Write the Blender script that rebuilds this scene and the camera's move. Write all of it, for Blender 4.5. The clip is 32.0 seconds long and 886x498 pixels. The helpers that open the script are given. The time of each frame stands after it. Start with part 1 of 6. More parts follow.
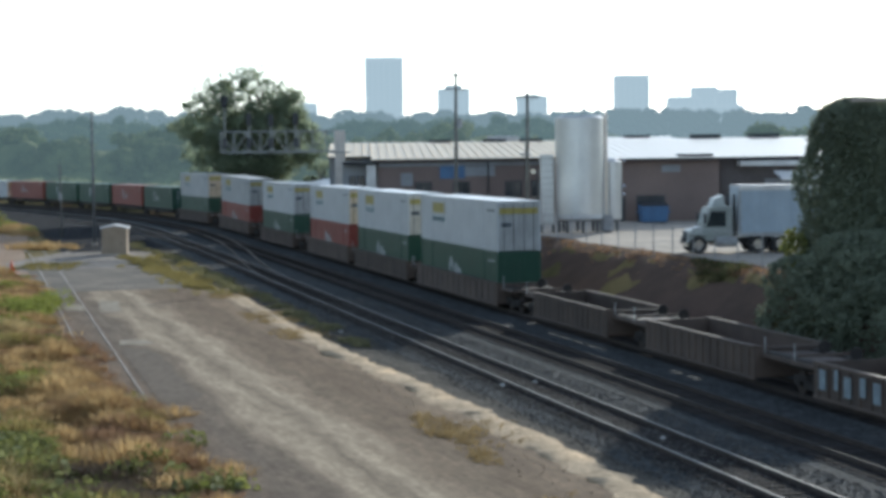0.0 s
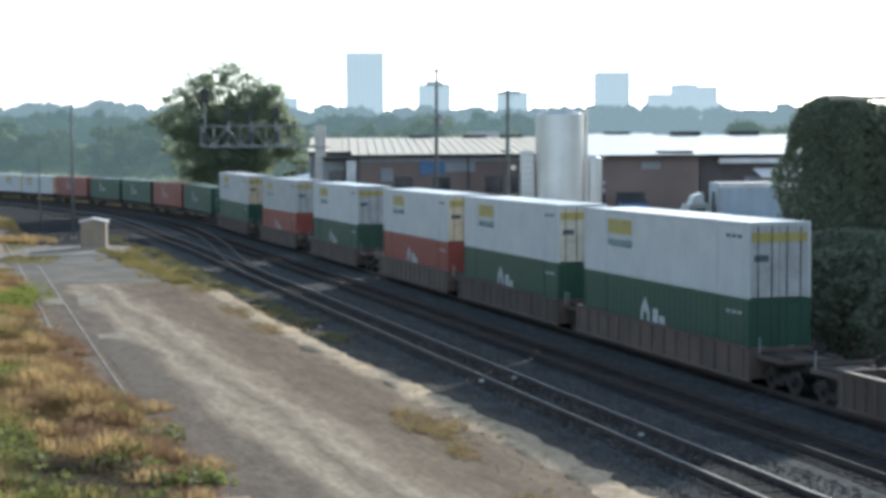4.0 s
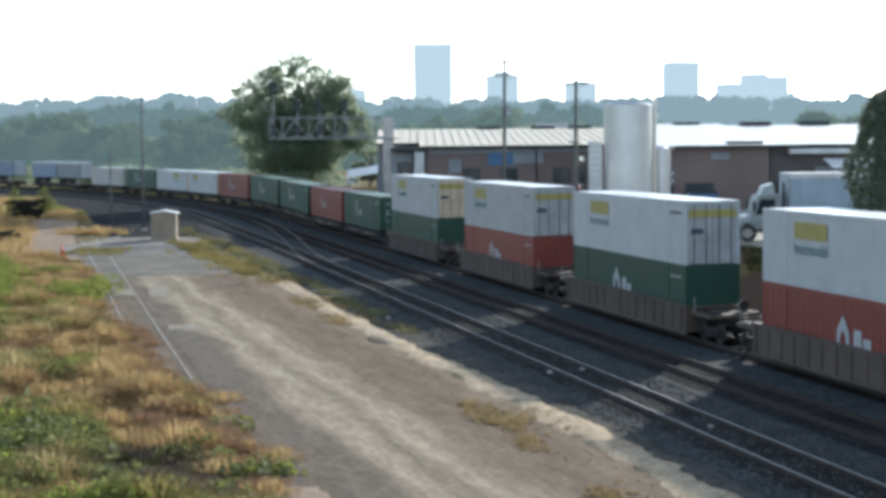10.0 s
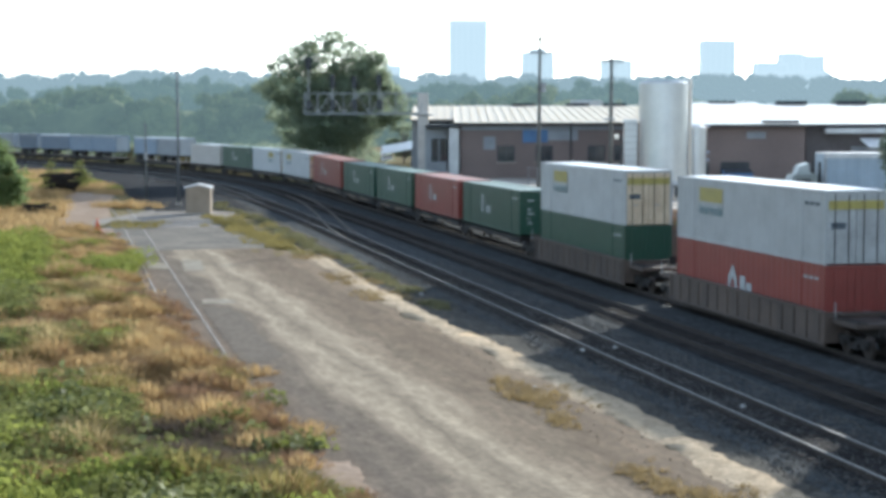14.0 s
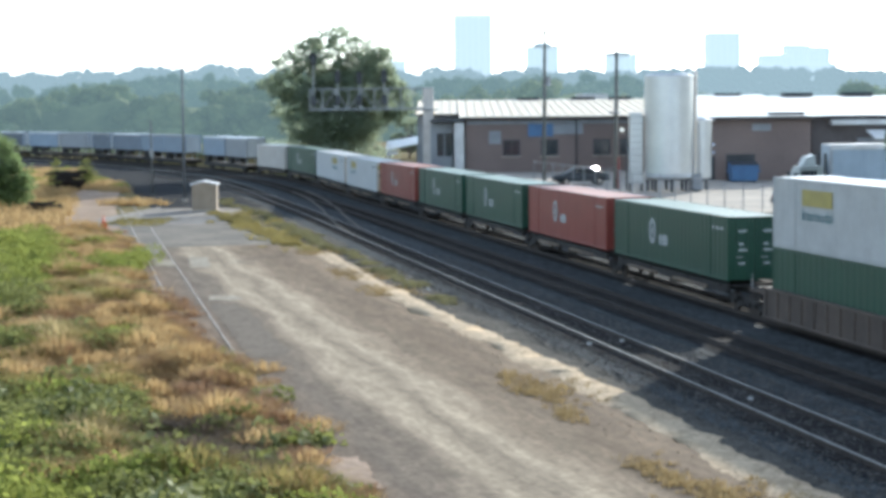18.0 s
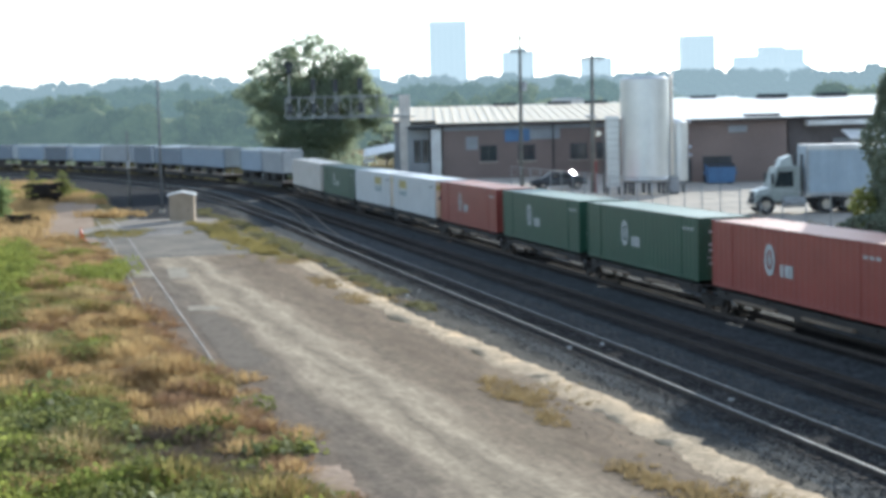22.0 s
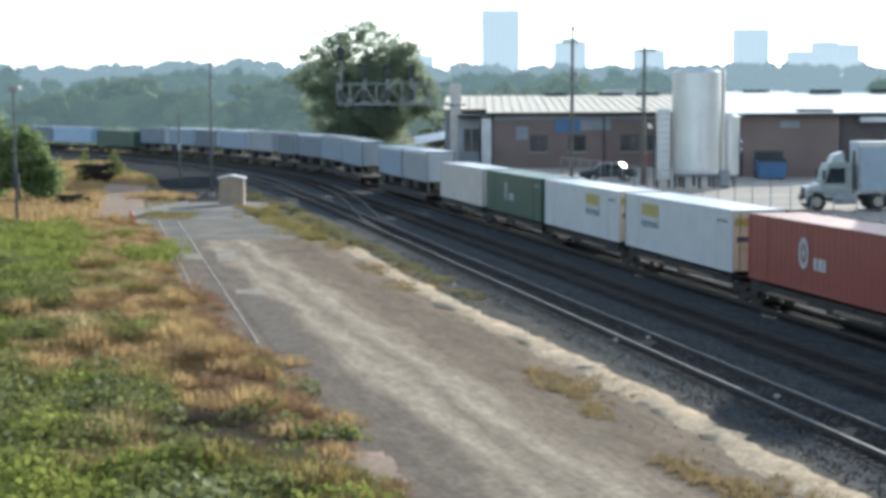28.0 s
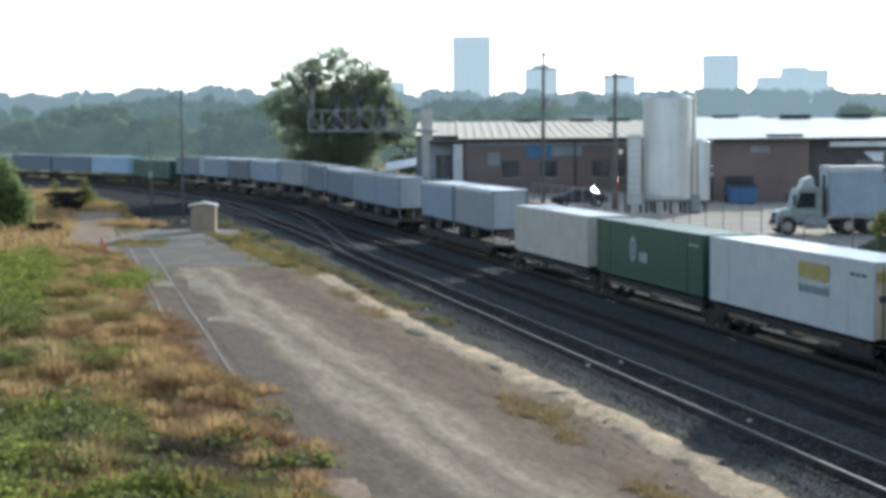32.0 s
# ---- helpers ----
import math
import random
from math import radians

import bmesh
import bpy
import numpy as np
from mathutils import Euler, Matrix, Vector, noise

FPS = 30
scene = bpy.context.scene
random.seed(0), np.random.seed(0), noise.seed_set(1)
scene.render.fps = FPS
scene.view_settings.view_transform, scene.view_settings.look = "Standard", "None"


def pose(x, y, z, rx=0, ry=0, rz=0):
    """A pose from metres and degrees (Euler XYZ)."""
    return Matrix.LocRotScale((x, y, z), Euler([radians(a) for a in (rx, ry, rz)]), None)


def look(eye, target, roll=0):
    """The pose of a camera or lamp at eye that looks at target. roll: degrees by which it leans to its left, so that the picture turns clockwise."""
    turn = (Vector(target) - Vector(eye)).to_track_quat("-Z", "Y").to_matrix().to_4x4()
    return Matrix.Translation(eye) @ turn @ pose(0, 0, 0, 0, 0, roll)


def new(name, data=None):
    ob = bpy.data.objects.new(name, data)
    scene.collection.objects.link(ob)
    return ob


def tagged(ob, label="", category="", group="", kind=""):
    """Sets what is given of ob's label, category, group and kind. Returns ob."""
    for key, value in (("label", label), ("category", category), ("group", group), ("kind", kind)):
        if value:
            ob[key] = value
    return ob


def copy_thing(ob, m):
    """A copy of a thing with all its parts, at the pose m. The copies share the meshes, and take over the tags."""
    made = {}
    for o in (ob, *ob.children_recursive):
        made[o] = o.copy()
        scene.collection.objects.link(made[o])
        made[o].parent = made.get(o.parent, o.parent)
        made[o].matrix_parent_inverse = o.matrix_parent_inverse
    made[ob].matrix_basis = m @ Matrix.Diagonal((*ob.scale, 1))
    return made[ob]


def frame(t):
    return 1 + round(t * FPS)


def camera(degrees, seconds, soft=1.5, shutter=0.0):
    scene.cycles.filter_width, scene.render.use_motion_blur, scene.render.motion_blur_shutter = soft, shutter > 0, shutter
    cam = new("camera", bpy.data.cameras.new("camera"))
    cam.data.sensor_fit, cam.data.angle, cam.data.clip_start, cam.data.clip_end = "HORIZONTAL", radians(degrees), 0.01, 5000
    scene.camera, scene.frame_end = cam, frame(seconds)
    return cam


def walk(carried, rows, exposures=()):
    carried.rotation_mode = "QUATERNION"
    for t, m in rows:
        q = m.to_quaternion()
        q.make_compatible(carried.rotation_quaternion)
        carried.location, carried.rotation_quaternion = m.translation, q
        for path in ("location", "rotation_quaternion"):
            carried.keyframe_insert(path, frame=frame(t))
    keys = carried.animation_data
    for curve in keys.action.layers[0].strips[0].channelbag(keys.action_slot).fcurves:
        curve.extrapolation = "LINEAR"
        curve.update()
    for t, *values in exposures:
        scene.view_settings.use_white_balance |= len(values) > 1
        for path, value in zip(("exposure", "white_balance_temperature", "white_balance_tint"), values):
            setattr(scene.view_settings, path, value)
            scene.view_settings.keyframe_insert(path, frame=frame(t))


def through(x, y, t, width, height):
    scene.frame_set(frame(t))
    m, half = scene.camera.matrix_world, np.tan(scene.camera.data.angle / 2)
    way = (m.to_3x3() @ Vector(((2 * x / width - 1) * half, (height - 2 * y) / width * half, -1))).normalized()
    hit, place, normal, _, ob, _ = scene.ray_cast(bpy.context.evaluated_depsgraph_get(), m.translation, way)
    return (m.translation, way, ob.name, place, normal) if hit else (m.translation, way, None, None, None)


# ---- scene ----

# The camera stands on a bridge, 9.1 m over the rails; it only turns: seconds, turn to the right, tilt down, lean
EYE = Vector((0.0, 0.0, 9.083))

def aim(turn, down, lean):
    a, b = radians(turn), radians(down)
    way = Vector((math.sin(a) * math.cos(b), math.cos(a) * math.cos(b), -math.sin(b)))
    return look(EYE, EYE + way, lean)


cam = camera(28.84, 32.0, soft=4.0)
walk(cam, [
    (0.0, aim(2.769, 3.264, -0.747)), (0.5, aim(1.079, 3.896, -1.494)), (1.0, aim(0.747, 4.477, -1.235)), (1.5, aim(2.026, 3.995, -0.708)),
    (2.0, aim(3.07, 3.681, -0.714)), (2.5, aim(3.134, 3.406, -0.717)), (4.5, aim(3.474, 3.439, -0.301)), (5.0, aim(1.75, 3.963, -0.967)),
    (5.5, aim(1.466, 4.163, -0.687)), (6.0, aim(1.208, 4.314, -0.545)), (6.5, aim(1.335, 4.217, -0.381)), (7.0, aim(1.036, 4.219, -0.097)),
    (7.5, aim(1.604, 4.283, 0.13)), (8.0, aim(1.215, 4.501, 0.03)), (8.5, aim(1.138, 4.062, -0.338)), (9.0, aim(1.001, 4.175, -0.244)),
    (9.5, aim(1.415, 3.955, -0.431)), (10.0, aim(1.173, 3.687, -0.566)), (10.5, aim(1.532, 3.868, -0.471)), (11.0, aim(1.348, 3.597, -0.073)),
    (11.5, aim(0.663, 3.793, -0.273)), (12.0, aim(0.612, 3.746, -0.128)), (12.5, aim(0.104, 4.064, -0.358)), (13.0, aim(0.001, 4.165, -0.487)),
    (13.5, aim(0.014, 4.421, -0.451)), (14.0, aim(0.051, 4.459, -0.094)), (14.5, aim(0.109, 4.551, -0.149)), (16.5, aim(0.098, 4.672, 0.047)),
    (17.0, aim(-0.229, 4.515, -0.012)), (17.5, aim(-0.342, 4.485, -0.398)), (18.0, aim(-0.159, 4.631, -0.575)), (18.5, aim(-0.212, 4.68, -0.615)),
    (19.0, aim(0.002, 4.717, -0.605)), (19.5, aim(0.147, 4.772, -0.552)), (20.0, aim(0.373, 4.628, -0.464)), (20.5, aim(0.803, 4.601, -0.908)),
    (21.0, aim(0.647, 4.234, -1.042)), (21.5, aim(0.724, 4.523, -0.946)), (22.0, aim(0.555, 4.431, -1.471)), (22.5, aim(0.073, 4.49, -1.565)),
    (23.0, aim(-0.187, 4.071, -1.347)), (23.5, aim(-0.352, 4.065, -1.082)), (24.0, aim(0.036, 3.887, -0.746)), (24.5, aim(-0.077, 4.085, -0.623)),
    (26.5, aim(-0.05, 4.364, -0.991)), (27.0, aim(-0.787, 3.925, -0.976)), (27.5, aim(-1.145, 3.985, -0.657)), (28.0, aim(-1.045, 4.784, -0.296)),
    (28.5, aim(-0.944, 4.99, 0.099)), (29.0, aim(-0.497, 5.032, 0.085)), (29.5, aim(-0.366, 4.967, -0.214)), (30.0, aim(-0.039, 5.026, -0.504)),
    (30.5, aim(-0.184, 4.958, -0.373)), (31.0, aim(0.374, 4.717, 0.026)), (31.5, aim(0.464, 4.084, -0.116)), (32.0, aim(-0.11, 3.92, -0.502)),
], [(0.0, 0.14, 5430, 5), (1.0, 0.44, 5430, 5), (2.0, 0.58, 5430, 5), (5.0, 0.40, 5430, 5), (6.0, 0.73, 5430, 5), (8.0, 0.69, 5430, 5), (10.0, 0.51, 5430, 5), (11.0, 0.29, 5430, 5), (12.0, 0.35, 5430, 5), (14.0, 0.74, 5430, 5), (17.0, 0.90, 5430, 5), (20.0, 0.92, 5430, 5), (22.0, 0.74, 5430, 5), (24.0, 0.58, 5430, 5), (27.0, 0.58, 5430, 5), (29.0, 0.78, 5430, 5), (31.0, 0.88, 5430, 5), (32.0, 0.37, 5430, 5)])

# ---- world and sun: a low hazy morning sun ahead and to the right ----
SUN_TURN, SUN_UP = 25.8, 17.6
world = bpy.data.worlds.new("world")
scene.world = world
world.use_nodes = True
wn, wl = world.node_tree.nodes, world.node_tree.links
sky = wn.new("ShaderNodeTexSky")
sky.sky_type = "NISHITA"
sky.sun_disc = False
sky.sun_elevation, sky.sun_rotation = radians(SUN_UP), radians(SUN_TURN)
sky.air_density, sky.dust_density, sky.ozone_density = 1.0, 0.5, 1.5
pale = wn.new("ShaderNodeHueSaturation")  # thick white haze takes most of the colour out of the sky
pale.inputs["Saturation"].default_value = 0.48
wl.new(sky.outputs[0], pale.inputs["Color"])
wl.new(pale.outputs[0], wn["Background"].inputs[0])
wn["Background"].inputs[1].default_value = 0.15
sun = new("sun", bpy.data.lights.new("sun", "SUN"))
sun.data.energy, sun.data.angle, sun.data.color = 4.05, radians(0.8), (1.0, 0.865, 0.69)
_a, _b = radians(SUN_TURN), radians(SUN_UP)
sun.matrix_world = look((60, 120, 90), Vector((60, 120, 90)) - Vector((math.sin(_a) * math.cos(_b), math.cos(_a) * math.cos(_b), math.sin(_b))))


# ---- materials ----
def mat(name, color, rough=0.7, metal=0.0, color2=None, scale=3.0, fine=40.0, amount=0.5, bump=0.0, bump_scale=60.0, spec=0.5, rnd=0.0, wet=None):
    """A surface with variation at two scales, in metres of the object."""
    m = bpy.data.materials.new(name)
    m.use_nodes = True
    nt = m.node_tree
    n, l = nt.nodes, nt.links
    p = n["Principled BSDF"]
    p.inputs["Roughness"].default_value = rough
    p.inputs["Metallic"].default_value = metal
    p.inputs["Specular IOR Level"].default_value = spec
    color2 = color2 or tuple(c * 0.7 for c in color)
    tc = n.new("ShaderNodeTexCoord")
    n1, n2 = n.new("ShaderNodeTexNoise"), n.new("ShaderNodeTexNoise")
    n1.inputs["Scale"].default_value, n1.inputs["Detail"].default_value = scale, 4
    n2.inputs["Scale"].default_value, n2.inputs["Detail"].default_value = fine, 3
    for k in (n1, n2):
        l.new(tc.outputs["Object"], k.inputs["Vector"])
    add = n.new("ShaderNodeMath")
    add.operation = "MULTIPLY_ADD"
    l.new(n2.outputs[0], add.inputs[0])
    add.inputs[1].default_value = 0.5
    l.new(n1.outputs[0], add.inputs[2])
    r = n.new("ShaderNodeValToRGB")
    r.color_ramp.elements[0].position, r.color_ramp.elements[1].position = 0.75 - 0.35 * amount, 0.75 + 0.35 * amount
    r.color_ramp.elements[0].color, r.color_ramp.elements[1].color = (*color2, 1), (*color, 1)
    l.new(add.outputs[0], r.inputs[0])
    out = r.outputs[0]
    if rnd:
        oi = n.new("ShaderNodeObjectInfo")
        mr = n.new("ShaderNodeMapRange")
        mr.inputs[3].default_value, mr.inputs[4].default_value = 1 - rnd, 1 + rnd
        l.new(oi.outputs["Random"], mr.inputs[0])
        hv = n.new("ShaderNodeHueSaturation")
        l.new(mr.outputs[0], hv.inputs["Value"])
        l.new(out, hv.inputs["Color"])
        out = hv.outputs[0]
    l.new(out, p.inputs["Base Color"])
    if bump:
        bp = n.new("ShaderNodeBump")
        bp.inputs["Strength"].default_value = bump
        bp.inputs["Distance"].default_value = 0.05
        nb = n.new("ShaderNodeTexNoise")
        nb.inputs["Scale"].default_value, nb.inputs["Detail"].default_value = bump_scale, 3
        l.new(tc.outputs["Object"], nb.inputs["Vector"])
        l.new(nb.outputs[0], bp.inputs["Height"])
        l.new(bp.outputs[0], p.inputs["Normal"])
    return m


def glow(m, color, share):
    """Haze painted onto far things: emission mixed into the surface stands in for air-light."""
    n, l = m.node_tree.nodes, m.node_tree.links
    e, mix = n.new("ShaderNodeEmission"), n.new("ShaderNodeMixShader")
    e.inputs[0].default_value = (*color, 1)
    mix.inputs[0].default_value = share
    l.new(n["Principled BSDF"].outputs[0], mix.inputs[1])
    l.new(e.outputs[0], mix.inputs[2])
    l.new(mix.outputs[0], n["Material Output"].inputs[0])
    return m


def speckle(m, scale, low, high):
    """Stones and grit that differ from one to the next."""
    n, l = m.node_tree.nodes, m.node_tree.links
    p = n["Principled BSDF"]
    tc, v, hv = n.new("ShaderNodeTexCoord"), n.new("ShaderNodeTexVoronoi"), n.new("ShaderNodeHueSaturation")
    v.inputs["Scale"].default_value = scale
    l.new(tc.outputs["Object"], v.inputs["Vector"])
    sp, mr = n.new("ShaderNodeSeparateColor"), n.new("ShaderNodeMapRange")
    l.new(v.outputs["Color"], sp.inputs[0])
    l.new(sp.outputs[0], mr.inputs[0])
    mr.inputs[3].default_value, mr.inputs[4].default_value = low, high
    l.new(mr.outputs[0], hv.inputs["Value"])
    l.new(p.inputs["Base Color"].links[0].from_socket, hv.inputs["Color"])
    l.new(hv.outputs[0], p.inputs["Base Color"])
    return m


M = {}
M["ground"] = mat("ground_grass", (0.24, 0.185, 0.088), 0.95, color2=(0.115, 0.105, 0.045), scale=0.15, fine=2.5, amount=0.6, bump=0.5, bump_scale=8, spec=0.04)
M["ballast"] = mat("ballast_stone", (0.092, 0.097, 0.098), 0.9, color2=(0.048, 0.052, 0.054), scale=1.4, fine=9, amount=0.7, bump=0.9, bump_scale=18, spec=0.04)
M["dark_ballast"] = mat("oily_and_shaded_ballast", (0.041, 0.043, 0.046), 0.95, color2=(0.016, 0.017, 0.019), scale=0.8, fine=14, amount=0.9, bump=0.9, bump_scale=18, spec=0.04)
M["dirt"] = mat("sandy_dirt", (0.68, 0.54, 0.37), 0.95, color2=(0.40, 0.305, 0.2), scale=0.9, fine=7, amount=0.8, bump=0.5, bump_scale=12, spec=0.04)
M["rail"] = mat("worn_steel_rail", (0.33, 0.32, 0.30), 0.65, 0.2, color2=(0.24, 0.23, 0.215), scale=2, fine=20)
M["rail_dull"] = mat("little_used_brown_rail", (0.17, 0.135, 0.105), 0.75, 0.0, color2=(0.10, 0.08, 0.064), scale=2, fine=20)
# Rust plus painted shade: these rails lie in the train's shadow.
M["rail_rust_shade"] = mat("rusty_shaded_rail_head", (0.05, 0.042, 0.037), 0.9, 0.0, color2=(0.034, 0.029, 0.026), scale=2, fine=20)
M["rail_web"] = mat("rusty_rail_side", (0.066, 0.05, 0.04), 0.85, 0.0, color2=(0.042, 0.033, 0.027), scale=3, fine=20)
M["rust_rail"] = mat("pale_worn_spur_rail", (0.60, 0.55, 0.47), 0.65, 0.0, color2=(0.30, 0.26, 0.215), scale=1, fine=12)
M["tie"] = mat("creosoted_tie", (0.055, 0.047, 0.041), 0.9, color2=(0.034, 0.03, 0.027), scale=4, fine=30, rnd=0.3, spec=0.04)
M["white"] = mat("white_container_paint", (0.58, 0.60, 0.605), 0.4, color2=(0.47, 0.49, 0.495), scale=0.7, fine=6, amount=0.9, rnd=0.05)
M["grey"] = mat("grey_container_paint", (0.50, 0.51, 0.50), 0.5, color2=(0.38, 0.385, 0.375), scale=0.7, fine=6, amount=0.9, rnd=0.06)
M["green"] = mat("green_container_paint", (0.025, 0.08, 0.05), 0.4, color2=(0.02, 0.062, 0.04), scale=0.7, fine=6, amount=0.9, rnd=0.08)
M["red"] = mat("red_container_paint", (0.27, 0.06, 0.048), 0.36, color2=(0.20, 0.045, 0.036), scale=0.7, fine=6, amount=0.9, rnd=0.08)
M["well"] = mat("rusty_brown_wellcar_paint", (0.122, 0.09, 0.07), 0.7, color2=(0.066, 0.05, 0.042), scale=0.9, fine=8, amount=0.8, rnd=0.25)
M["truck_iron"] = mat("grimy_cast_iron", (0.045, 0.04, 0.037), 0.75, 0.3, scale=3, fine=20)
M["yellow"] = mat("yellow_panel", (0.44, 0.37, 0.10), 0.5, color2=(0.36, 0.30, 0.09), scale=2, fine=12)
M["pale"] = mat("warm_grey_container_paint", (0.60, 0.56, 0.51), 0.5, color2=(0.47, 0.43, 0.38), scale=0.7, fine=6, amount=0.9)
M["grey_door"] = mat("dull_grey_door_paint", (0.48, 0.49, 0.48), 0.55, color2=(0.36, 0.36, 0.35), scale=1.2, fine=9)
M["pale_door"] = mat("chalky_cream_white_door", (0.66, 0.63, 0.55), 0.5, color2=(0.5, 0.46, 0.37), scale=1.2, fine=9)
# Roofs are coloured paler than the sides, standing in for sun glare.
M["roof_white"] = mat("sunlit_white_roof_paint", (0.86, 0.86, 0.85), 0.3, color2=(0.74, 0.74, 0.72), scale=0.7, fine=6, amount=0.9, rnd=0.05)
M["roof_green"] = mat("sunlit_green_roof_paint", (0.20, 0.29, 0.235), 0.5, color2=(0.145, 0.22, 0.178), scale=0.7, fine=6, amount=0.9, rnd=0.1)
M["roof_red"] = mat("sunlit_red_roof_paint", (0.48, 0.215, 0.155), 0.5, color2=(0.38, 0.16, 0.115), scale=0.7, fine=6, amount=0.9, rnd=0.1)
M["cream"] = mat("faded_cream_door", (0.72, 0.60, 0.42), 0.55, color2=(0.55, 0.43, 0.29), scale=1.2, fine=9)
M["logo"] = mat("pale_lettering", (0.52, 0.54, 0.54), 0.6, color2=(0.4, 0.42, 0.42))
M["ink"] = mat("dark_lettering", (0.09, 0.11, 0.13), 0.6)
M["teal_ink"] = mat("teal_lettering", (0.16, 0.27, 0.29), 0.6, color2=(0.13, 0.22, 0.24))
M["galv"] = mat("galvanised_steel", (0.46, 0.47, 0.47), 0.55, 0.3, color2=(0.3, 0.3, 0.3), scale=3, fine=15)
# Tan of the sunlit ground that shows beneath the spine cars.
M["sun_strip_tan"] = mat("tan_sunlit_ground_strip", (0.26, 0.195, 0.13), 0.75, color2=(0.13, 0.096, 0.068), scale=0.8, fine=8)
M["wood_pole"] = mat("weathered_pole_wood", (0.21, 0.21, 0.19), 0.9, color2=(0.125, 0.125, 0.113), scale=2, fine=25, bump=0.3)
M["brick"] = mat("faded_red_brick", (0.255, 0.195, 0.17), 0.85, color2=(0.195, 0.148, 0.13), scale=0.3, fine=4, amount=0.7)
M["roof"] = mat("bright_cream_metal_roof", (0.92, 0.85, 0.74), 0.3, 0.0, color2=(0.82, 0.74, 0.62), scale=0.3, fine=4, amount=0.8)
M["roof_cream"] = mat("yellowed_cream_ribbed_roof", (0.90, 0.78, 0.58), 0.5, 0.0, color2=(0.74, 0.62, 0.44), scale=0.3, fine=4, amount=0.8)
M["concrete"] = mat("pale_concrete", (0.56, 0.50, 0.42), 0.9, color2=(0.42, 0.375, 0.32), scale=0.3, fine=5, amount=0.6, bump=0.2, spec=0.04)
M["silo"] = mat("silver_silo_skin", (0.62, 0.625, 0.625), 0.33, 0.85, color2=(0.54, 0.545, 0.55), scale=0.5, fine=5)
M["bark"] = mat("grey_bark", (0.2, 0.17, 0.14), 0.9, color2=(0.12, 0.10, 0.085), scale=2, fine=20, bump=0.4)

speckle(M["ballast"], 9.0, 0.5, 1.5)
speckle(M["dark_ballast"], 9.0, 0.4, 1.7)
speckle(M["dirt"], 8.0, 0.72, 1.2)


# ---- building helpers ----
def part(name, bm, material, parent=None, label="", smooth=False):
    me = bpy.data.meshes.new(name)
    bm.to_mesh(me)
    bm.free()
    if smooth:
        me.polygons.foreach_set("use_smooth", [True] * len(me.polygons))
    me.materials.append(M[material] if isinstance(material, str) else material)
    ob = new(name, me)
    if parent:
        ob.parent = parent
    if label:
        ob["label"] = label
    return ob


def thing(name, label, category, group="", kind="", at=None):
    ob = new(name)
    if at is not None:
        ob.matrix_world = at
    return tagged(ob, label, category, group, kind)


def raw(name, verts, faces, material, parent=None, label="", smooth=False):
    me = bpy.data.meshes.new(name)
    me.from_pydata([tuple(v) for v in verts], [], [tuple(f) for f in faces])
    me.update()
    if smooth:
        me.polygons.foreach_set("use_smooth", [True] * len(me.polygons))
    me.materials.append(M[material] if isinstance(material, str) else material)
    ob = new(name, me)
    if parent:
        ob.parent = parent
    if label:
        ob["label"] = label
    return ob


def box(bm, x0, x1, y0, y1, z0, z1, m=None, bevel=0.0):
    vs = [bm.verts.new((x, y, z)) for x in (x0, x1) for y in (y0, y1) for z in (z0, z1)]
    if m is not None:
        for v in vs:
            v.co = m @ v.co
    fs = [bm.faces.new([vs[i] for i in q]) for q in ((0, 1, 3, 2), (4, 6, 7, 5), (0, 4, 5, 1), (2, 3, 7, 6), (0, 2, 6, 4), (1, 5, 7, 3))]
    if bevel:
        bmesh.ops.bevel(bm, geom=list({e for f in fs for e in f.edges}), offset=bevel, segments=1, affect="EDGES", profile=0.5)
    return bm


def B(x0, x1, y0, y1, z0, z1, m=None, bevel=0.0):
    return box(bmesh.new(), x0, x1, y0, y1, z0, z1, m, bevel)


def rod(bm, a, b, r, r2=None, seg=8):
    a, b = Vector(a), Vector(b)
    r2 = r if r2 is None else r2
    q = (b - a).to_track_quat("Z", "Y").to_matrix()
    ring = []
    for c, rr in ((a, r), (b, r2)):
        ring.append([bm.verts.new(c + q @ Vector((rr * math.cos(k * math.tau / seg), rr * math.sin(k * math.tau / seg), 0))) for k in range(seg)])
    for k in range(seg):
        j = (k + 1) % seg
        bm.faces.new((ring[0][k], ring[0][j], ring[1][j], ring[1][k]))
    bm.faces.new(list(reversed(ring[0])))
    bm.faces.new(ring[1])
    return bm


def Rod(a, b, r, r2=None, seg=8):
    return rod(bmesh.new(), a, b, r, r2, seg)


# ---- the line of the tracks: straight towards the bridge, a left-hand curve beyond ----
U, N = Vector((-0.2103, 0.9776)), Vector((0.9776, 0.2103))
P0 = Vector((-9.5, 185.0))
START, EASE, RADIUS = 55.0, 100.0, 439.0  # the curve begins at START, tightens over EASE metres, then keeps its radius
ARC = np.arange(0.0, 421.0)
TURN = np.concatenate([[0.0], np.cumsum(np.minimum(ARC[:-1] / EASE, 1.0) / RADIUS)])
AHEAD = np.concatenate([[0.0], np.cumsum(np.cos((TURN[:-1] + TURN[1:]) / 2))])
ASIDE = np.concatenate([[0.0], np.cumsum(np.sin((TURN[:-1] + TURN[1:]) / 2))])


def rise(y):
    """How far the land climbs beyond the shed."""
    k = min(1.0, max(0.0, (y - 170.0) / 45.0))
    return 0.5 * k * k * (3 - 2 * k)


